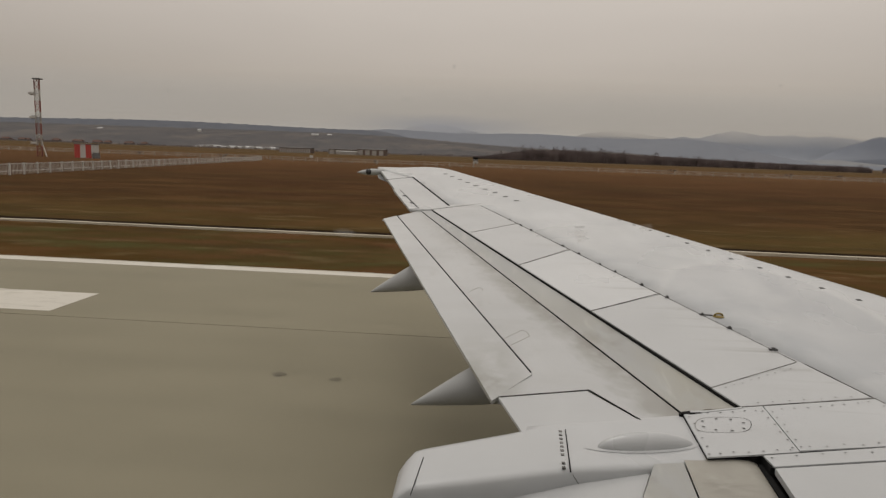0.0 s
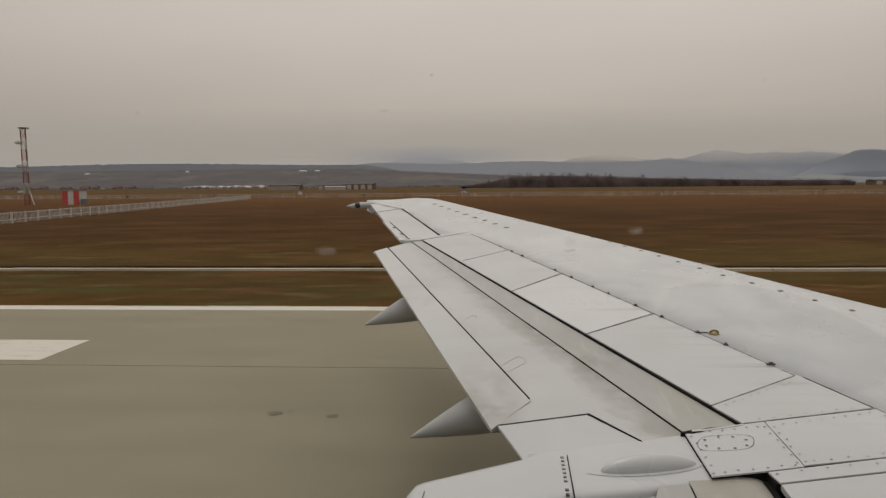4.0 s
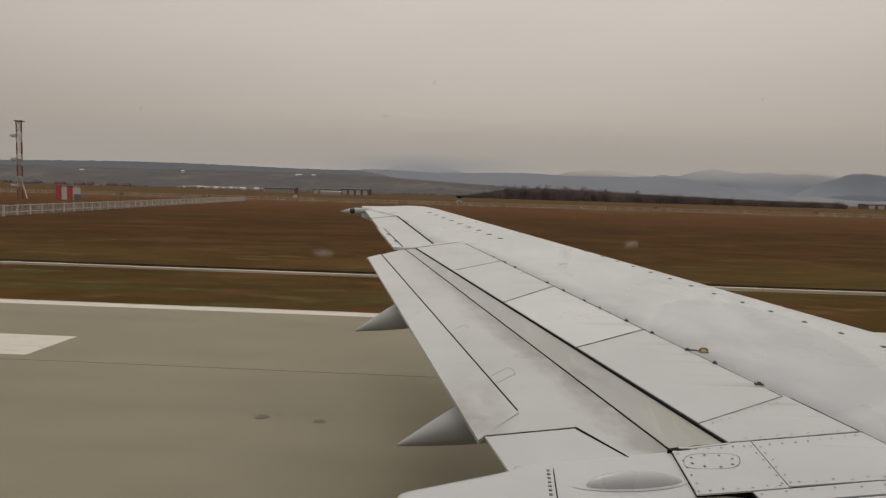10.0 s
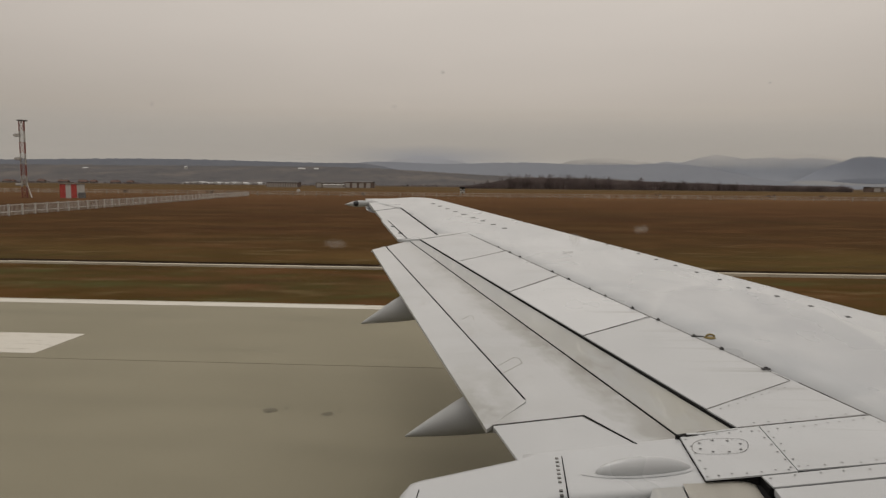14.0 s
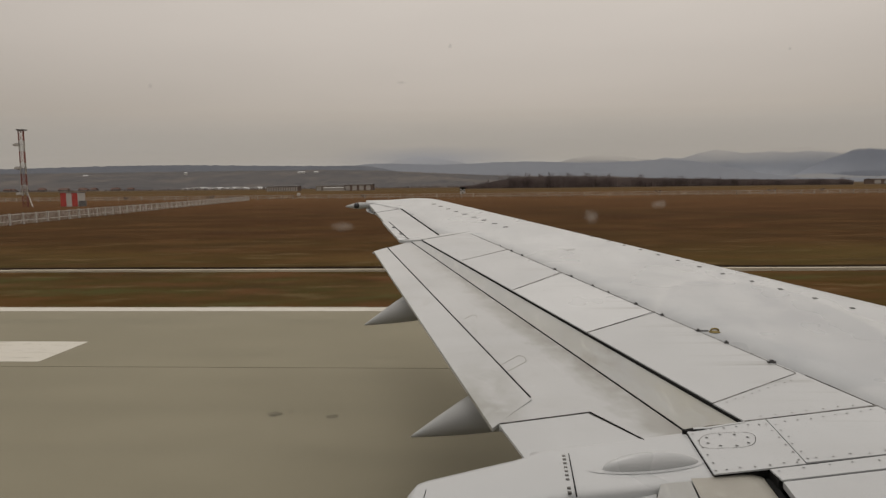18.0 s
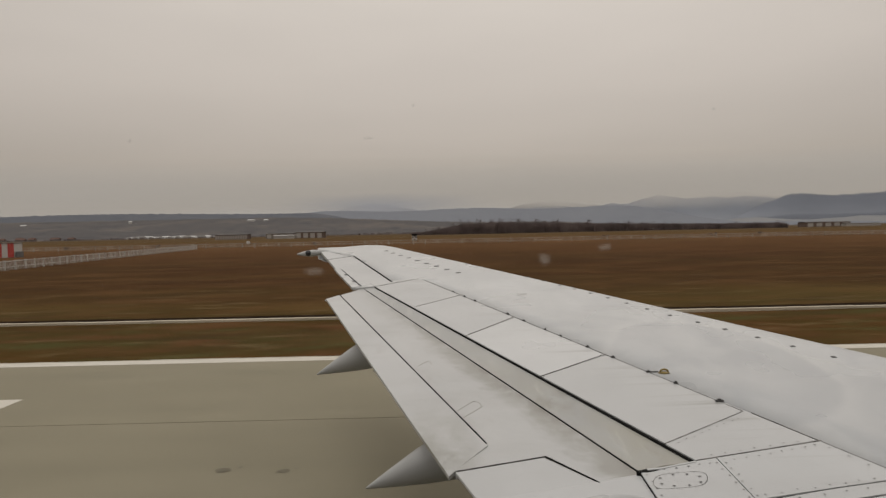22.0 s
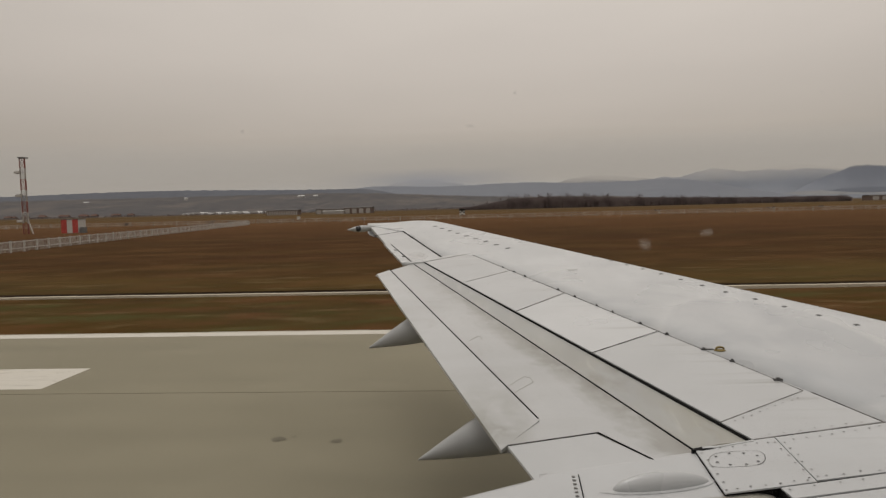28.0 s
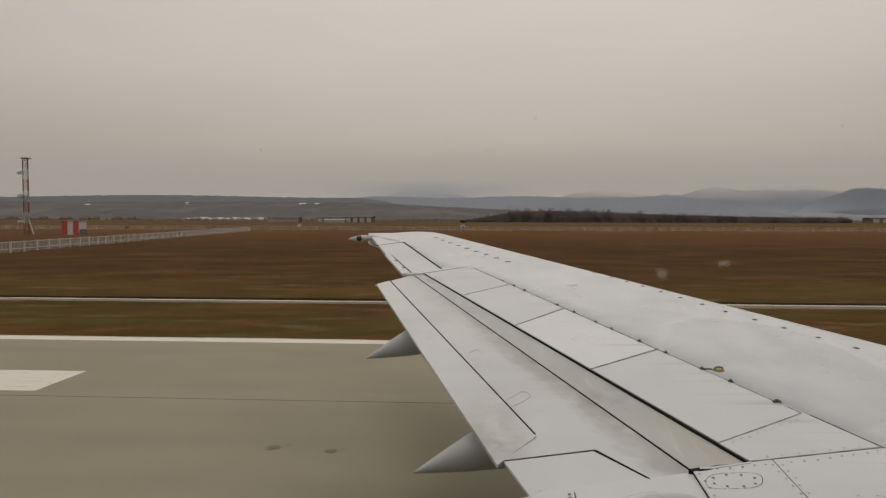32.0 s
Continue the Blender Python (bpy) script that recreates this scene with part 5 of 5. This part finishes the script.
def shed(x, y, w, d, h, bays, wall, roof, label, rise=1.2, ground_drop=0.0):
    s = thing("airfield_shed", label, "building", "airfield buildings", (x, y, ground_z(x, y) - ground_drop))
    part("wall", box(0, w, 0, d, -0.6, h), wall, s)
    bm = bmesh.new()
    pts = [(-0.6, -0.6, h), (w + 0.6, -0.6, h), (w + 0.6, d + 0.6, h), (-0.6, d + 0.6, h), (-0.6, d / 2, h + rise), (w + 0.6, d / 2, h + rise)]
    v = [bm.verts.new(p) for p in pts]
    for f in ((0, 1, 5, 4), (2, 3, 4, 5), (0, 4, 3), (1, 2, 5), (0, 3, 2, 1)):
        bm.faces.new([v[i] for i in f])
    part("roof", bm, roof, s)
    for i in range(bays):
        bw = w / bays
        part("bay_door", box(i * bw + bw * 0.18, (i + 1) * bw - bw * 0.18, -0.12, 0.05, 0.05, h * 0.84, 0.03), M_DOORS, s)
    return s


shed(-196, 600, 29, 12, 4.4, 13, M_BRICK, M_SHEDROOF, "long dark-roofed shed with a row of pale bay doors", 0.6)
shed(-152, 606, 30, 14, 4.6, 5, M_SHED, M_SHEDROOF, "grey shed with a flat dark roof beside the hangar", 0.5)
shed(-124, 598, 25, 16, 5.2, 4, M_BRICK, M_SHEDROOF, "weathered brown hangar with a dark roof", 0.8)
shed(-141, 590, 18, 6, 2.6, 3, M_DOORS, M_SHEDROOF2, "low pale annexe beside the hangar", 0.4)
shed(372, 770, 38, 14, 3.6, 6, M_SHED, M_SHEDROOF, "low grey shed with a row of doors", 0.6)
shed(432, 770, 52, 18, 5.0, 5, M_BRICK, M_SHEDROOF, "long brown shed with pale end and dark roof", 0.9)
shed(470, 755, 40, 10, 2.8, 4, M_DOORS, M_SHEDROOF, "low pale-walled store in front of the brown shed", 0.5)

def greenhouse(x, y, w, d, h):
    """A long plastic tunnel on hoops, its arched end towards the runway."""
    g = thing("greenhouse", "white plastic tunnel greenhouse in a distant row", "greenhouse", "distant greenhouses", (x, y, ground_z(x, y) - 0.3))
    bm = bmesh.new()
    ends = []
    for yy in (0.0, d):
        ends.append([bm.verts.new((w / 2 - w / 2 * math.cos(k / 10 * math.pi), yy, 1.2 + (h - 1.2) * math.sin(k / 10 * math.pi) ** 0.8)) for k in range(11)])
    for k in range(10):
        bm.faces.new((ends[0][k], ends[0][k + 1], ends[1][k + 1], ends[1][k]))
    bm.faces.new(ends[0])
    bm.faces.new(ends[1][::-1])
    part("tunnel_cover", bm, M_SHEDROOF2, g)
    part("side_wall", box(0, w, 0.1, d - 0.1, -0.5, 1.2), M_DOORS, g)
    part("end_door", box(w * 0.36, w * 0.64, -0.1, 0.05, -0.3, 2.4), M_SHED, g)
    return g


rg = random.Random(8)
for i in range(15):
    greenhouse(-545 + i * 12.4 + rg.uniform(-1.5, 1.5), 1180 + rg.uniform(-14, 14), rg.uniform(8.5, 10.5), rg.uniform(28, 45), rg.uniform(4.2, 5.6))


def far_house(az, el, dist, w, tall):
    x, z = dist * math.tan(radians(az)), 3.6 + dist * math.tan(radians(el))
    h = thing("farm_house", "tiny white farm building on the distant hillside", "house", "hillside houses", (x, dist, z))
    part("wall", box(0, w, 0, w * 0.6, -12, tall), M_WHITE, h)
    bm = bmesh.new()
    v = [bm.verts.new(p) for p in ((-1, -1, tall), (w + 1, -1, tall), (w + 1, w * 0.6 + 1, tall), (-1, w * 0.6 + 1, tall), (-1, w * 0.3, tall + 2.5), (w + 1, w * 0.3, tall + 2.5))]
    for f in ((0, 1, 5, 4), (2, 3, 4, 5), (0, 4, 3), (1, 2, 5)):
        bm.faces.new([v[i] for i in f])
    part("roof", bm, M_SHEDROOF2, h)


for az, el, w in ((-31.5, 1.05, 14), (-24.4, 1.20, 9), (-15.5, 1.15, 20), (-14.2, 1.15, 12), (-9.0, 0.66, 12), (-34, 0.5, 9), (-29, 0.45, 8)):
    far_house(az, el, 2000, w, 4)


M_TILE = plain("red_clay_roof", (0.125, 0.078, 0.066), 0.9)
M_PLASTER = plain("pale_house_wall", (0.19, 0.175, 0.165), 0.9)


def village_house(x, y, w, d, h):
    v = thing("village_house", "small pale village house with a red-brown roof", "house", "village houses", (x, y, -0.3))
    part("wall", box(0, w, 0, d, -0.5, h), M_PLASTER, v)
    bm = bmesh.new()
    p = [bm.verts.new(c) for c in ((-0.5, -0.5, h), (w + 0.5, -0.5, h), (w + 0.5, d + 0.5, h), (-0.5, d + 0.5, h), (0.4, d / 2, h + d * 0.36), (w - 0.4, d / 2, h + d * 0.36))]
    for f in ((0, 1, 5, 4), (2, 3, 4, 5), (0, 4, 3), (1, 2, 5), (0, 3, 2, 1)):
        bm.faces.new([p[i] for i in f])
    part("roof", bm, M_TILE, v)
    part("chimney", box(w * 0.6, w * 0.6 + 0.7, d * 0.4, d * 0.4 + 0.7, h + 0.5, h + d * 0.36 + 1.0), M_TILE, v)


rv = random.Random(12)
for i in range(16):
    village_house(-905 + i * 19 + rv.uniform(-6, 6), 1150 + rv.uniform(-20, 60), rv.uniform(8, 13), rv.uniform(7, 9), rv.uniform(2.8, 4.2))


# ---- woods: bare winter trees ----
def bare_tree(name, h, seed, spread):
    r = random.Random(seed)
    t = thing(name, "bare leafless grey-brown winter tree", "tree", "trees of the far wood")
    part("trunk", lathe([(0, 0.24), (0.3, 0.18), (0.7, 0.10), (1, 0.03)], (0, 0, -0.5), (r.gauss(0, 0.3), r.gauss(0, 0.3), h * 0.92), 6), M_BARK, t)
    verts, faces = [], []

    def twig(p, d, ln, w, lvl):
        q = p + d * ln
        s = d.cross(Vector((r.gauss(0, 1), r.gauss(0, 1), 0.2))).normalized() * w
        k = len(verts)
        verts.extend((p - s, p + s, q + s * 0.4, q - s * 0.4))
        faces.append((k, k + 1, k + 2, k + 3))
        if lvl:
            for _ in range(r.randint(3, 5)):
                e = (d + Vector((r.gauss(0, 0.5), r.gauss(0, 0.5), r.gauss(0.15, 0.4)))).normalized()
                twig(p.lerp(q, r.uniform(0.3, 1.0)), e, ln * r.uniform(0.45, 0.7), w * 0.6, lvl - 1)

    for i in range(15):
        z = h * r.uniform(0.18, 0.9)
        a = r.uniform(0, math.tau)
        d = Vector((math.cos(a), math.sin(a), r.uniform(0.5, 1.3))).normalized()
        twig(Vector((0, 0, z)), d, spread * (1.15 - z / h) * r.uniform(0.8, 1.2) + 0.6, 0.09, 2)
    me = bpy.data.meshes.new("crown")
    me.from_pydata([tuple(v) for v in verts], [], faces)
    me.materials.append(M_TWIG)
    ob = new("crown", me)
    ob.parent = t
    return t


kinds = [bare_tree("tree", h, 20 + i, s) for i, (h, s) in enumerate(((11, 4.0), (13, 4.4), (10, 3.6), (14, 4.2), (9, 3.4), (12, 4.6)))]
rt = random.Random(31)
spots = []
for i in range(210):
    s = i / 209
    clump = 1.0 + 0.22 * noise.noise(Vector((s * 21.0, 3.0, 0.0))) + 0.12 * noise.noise(Vector((s * 70.0, 8.0, 0.0)))
    spots.append((-20 + 385 * s + rt.gauss(0, 3.5), 700 + rt.uniform(-14, 30), (1.0 - 0.36 * step(s, 0.40, 0.9)) * (0.40 + 0.60 * step(s, 0.0, 0.12)) * rt.uniform(0.70, 1.12) * clump * (0.90 + 0.30 * math.exp(-((s - 0.24) / 0.16) ** 2))))
for i, (x, y, k) in enumerate(spots):
    m = pose(x, y, -0.4, 0, 0, rt.uniform(0, 360)) @ Matrix.Diagonal((k, k, k, 1))
    if i < len(kinds):
        kinds[i].matrix_basis = m
    else:
        c = copy_thing(kinds[i % len(kinds)], pose(0, 0, 0))
        c.matrix_basis = m


def shrub(x, y, w, h, seed):
    r = random.Random(seed)
    b = thing("shrub", "low dark bare shrub in the brown field", "shrub", "shrubs in the field", (x, y, ground_z(x, y) - 0.05))
    stems, twigs = bmesh.new(), bmesh.new()
    for i in range(7):
        a = r.uniform(0, math.tau)
        top = (w * 0.32 * math.cos(a), w * 0.32 * math.sin(a), h * r.uniform(0.5, 0.8))
        strut(stems, (0.1 * math.cos(a), 0.1 * math.sin(a), -0.1), top, 0.03)
        for _ in range(26):
            p = Vector(top) * r.uniform(0.35, 1.0)
            d = Vector((r.gauss(0, 1), r.gauss(0, 1), r.gauss(0.5, 0.6))).normalized() * r.uniform(0.18, 0.34) * h
            s = d.cross(Vector((r.gauss(0, 1), r.gauss(0, 1), r.gauss(0, 1)))).normalized() * r.uniform(0.02, 0.06)
            v = [twigs.verts.new(c) for c in (p - s, p + s, p + d)]
            twigs.faces.new(v)
    part("stems", stems, M_BARK, b)
    part("twigs", twigs, M_TWIG, b)
    return b


for k, (x, y, w, h) in enumerate(((-118, 215, 4.0, 1.3), (-92, 222, 5.0, 1.6), (-84, 219, 3.0, 1.1), (-41, 231, 3.4, 1.3), (-150, 236, 5.0, 1.8), (62, 240, 4.0, 1.4), (96, 228, 5.2, 1.7), (121, 246, 3.5, 1.2))):
    shrub(x, y, w, h, 60 + k)

post_box = thing("field_marker", "small white marker box on a short post in the field", "marker", "", (-66, 238, ground_z(-66, 238)))
part("marker_head", box(-0.55, 0.55, -0.3, 0.3, 0.7, 1.75, 0.05), M_WHITE, post_box)
part("marker_post", box(-0.08, 0.08, -0.08, 0.08, -0.2, 0.7), M_STEEL, post_box)


def thicket(name, x0, x1, y, h, count, seed, label, taper):
    r = random.Random(seed)
    verts, faces = [], []
    for i in range(count):
        s = r.random()
        x, yy = x0 + (x1 - x0) * s, y + r.uniform(-12, 25)
        hh = h * taper(s) * r.uniform(0.55, 1.0)
        for _ in range(5):
            a = r.uniform(0, math.tau)
            k = len(verts)
            px, py = x + r.gauss(0, 0.8), yy + r.gauss(0, 0.8)
            top = (px + r.gauss(0, 0.9), py + r.gauss(0, 0.9), hh * r.uniform(0.6, 1.0))
            w = r.uniform(0.12, 0.36)
            verts += [(px - w * math.cos(a), py - w * math.sin(a), -0.6), (px + w * math.cos(a), py + w * math.sin(a), -0.6), (top[0] + w * 0.5, top[1], top[2]), (top[0] - w * 0.5, top[1], top[2])]
            faces.append((k, k + 1, k + 2, k + 3))
    me = bpy.data.meshes.new(name)
    me.from_pydata(verts, [], faces)
    me.materials.append(M_TWIG)
    return tagged(new(name, me), label, "undergrowth", kind="stuff")


thicket("wood_undergrowth", -22, 368, 702, 11.2, 14000, 3, "dense dark bare undergrowth of the wood", lambda s: (1.0 - 0.35 * step(s, 0.45, 0.9)) * (0.3 + 0.7 * step(s, 0.0, 0.16)) * (0.85 + 0.30 * math.exp(-((s - 0.24) / 0.16) ** 2)))
thicket("far_hedges", -1100, 500, 1120, 5.0, 900, 5, "scattered bare hedges at the edge of the plain", lambda s: 0.5 + 0.5 * abs(math.sin(s * 37)))
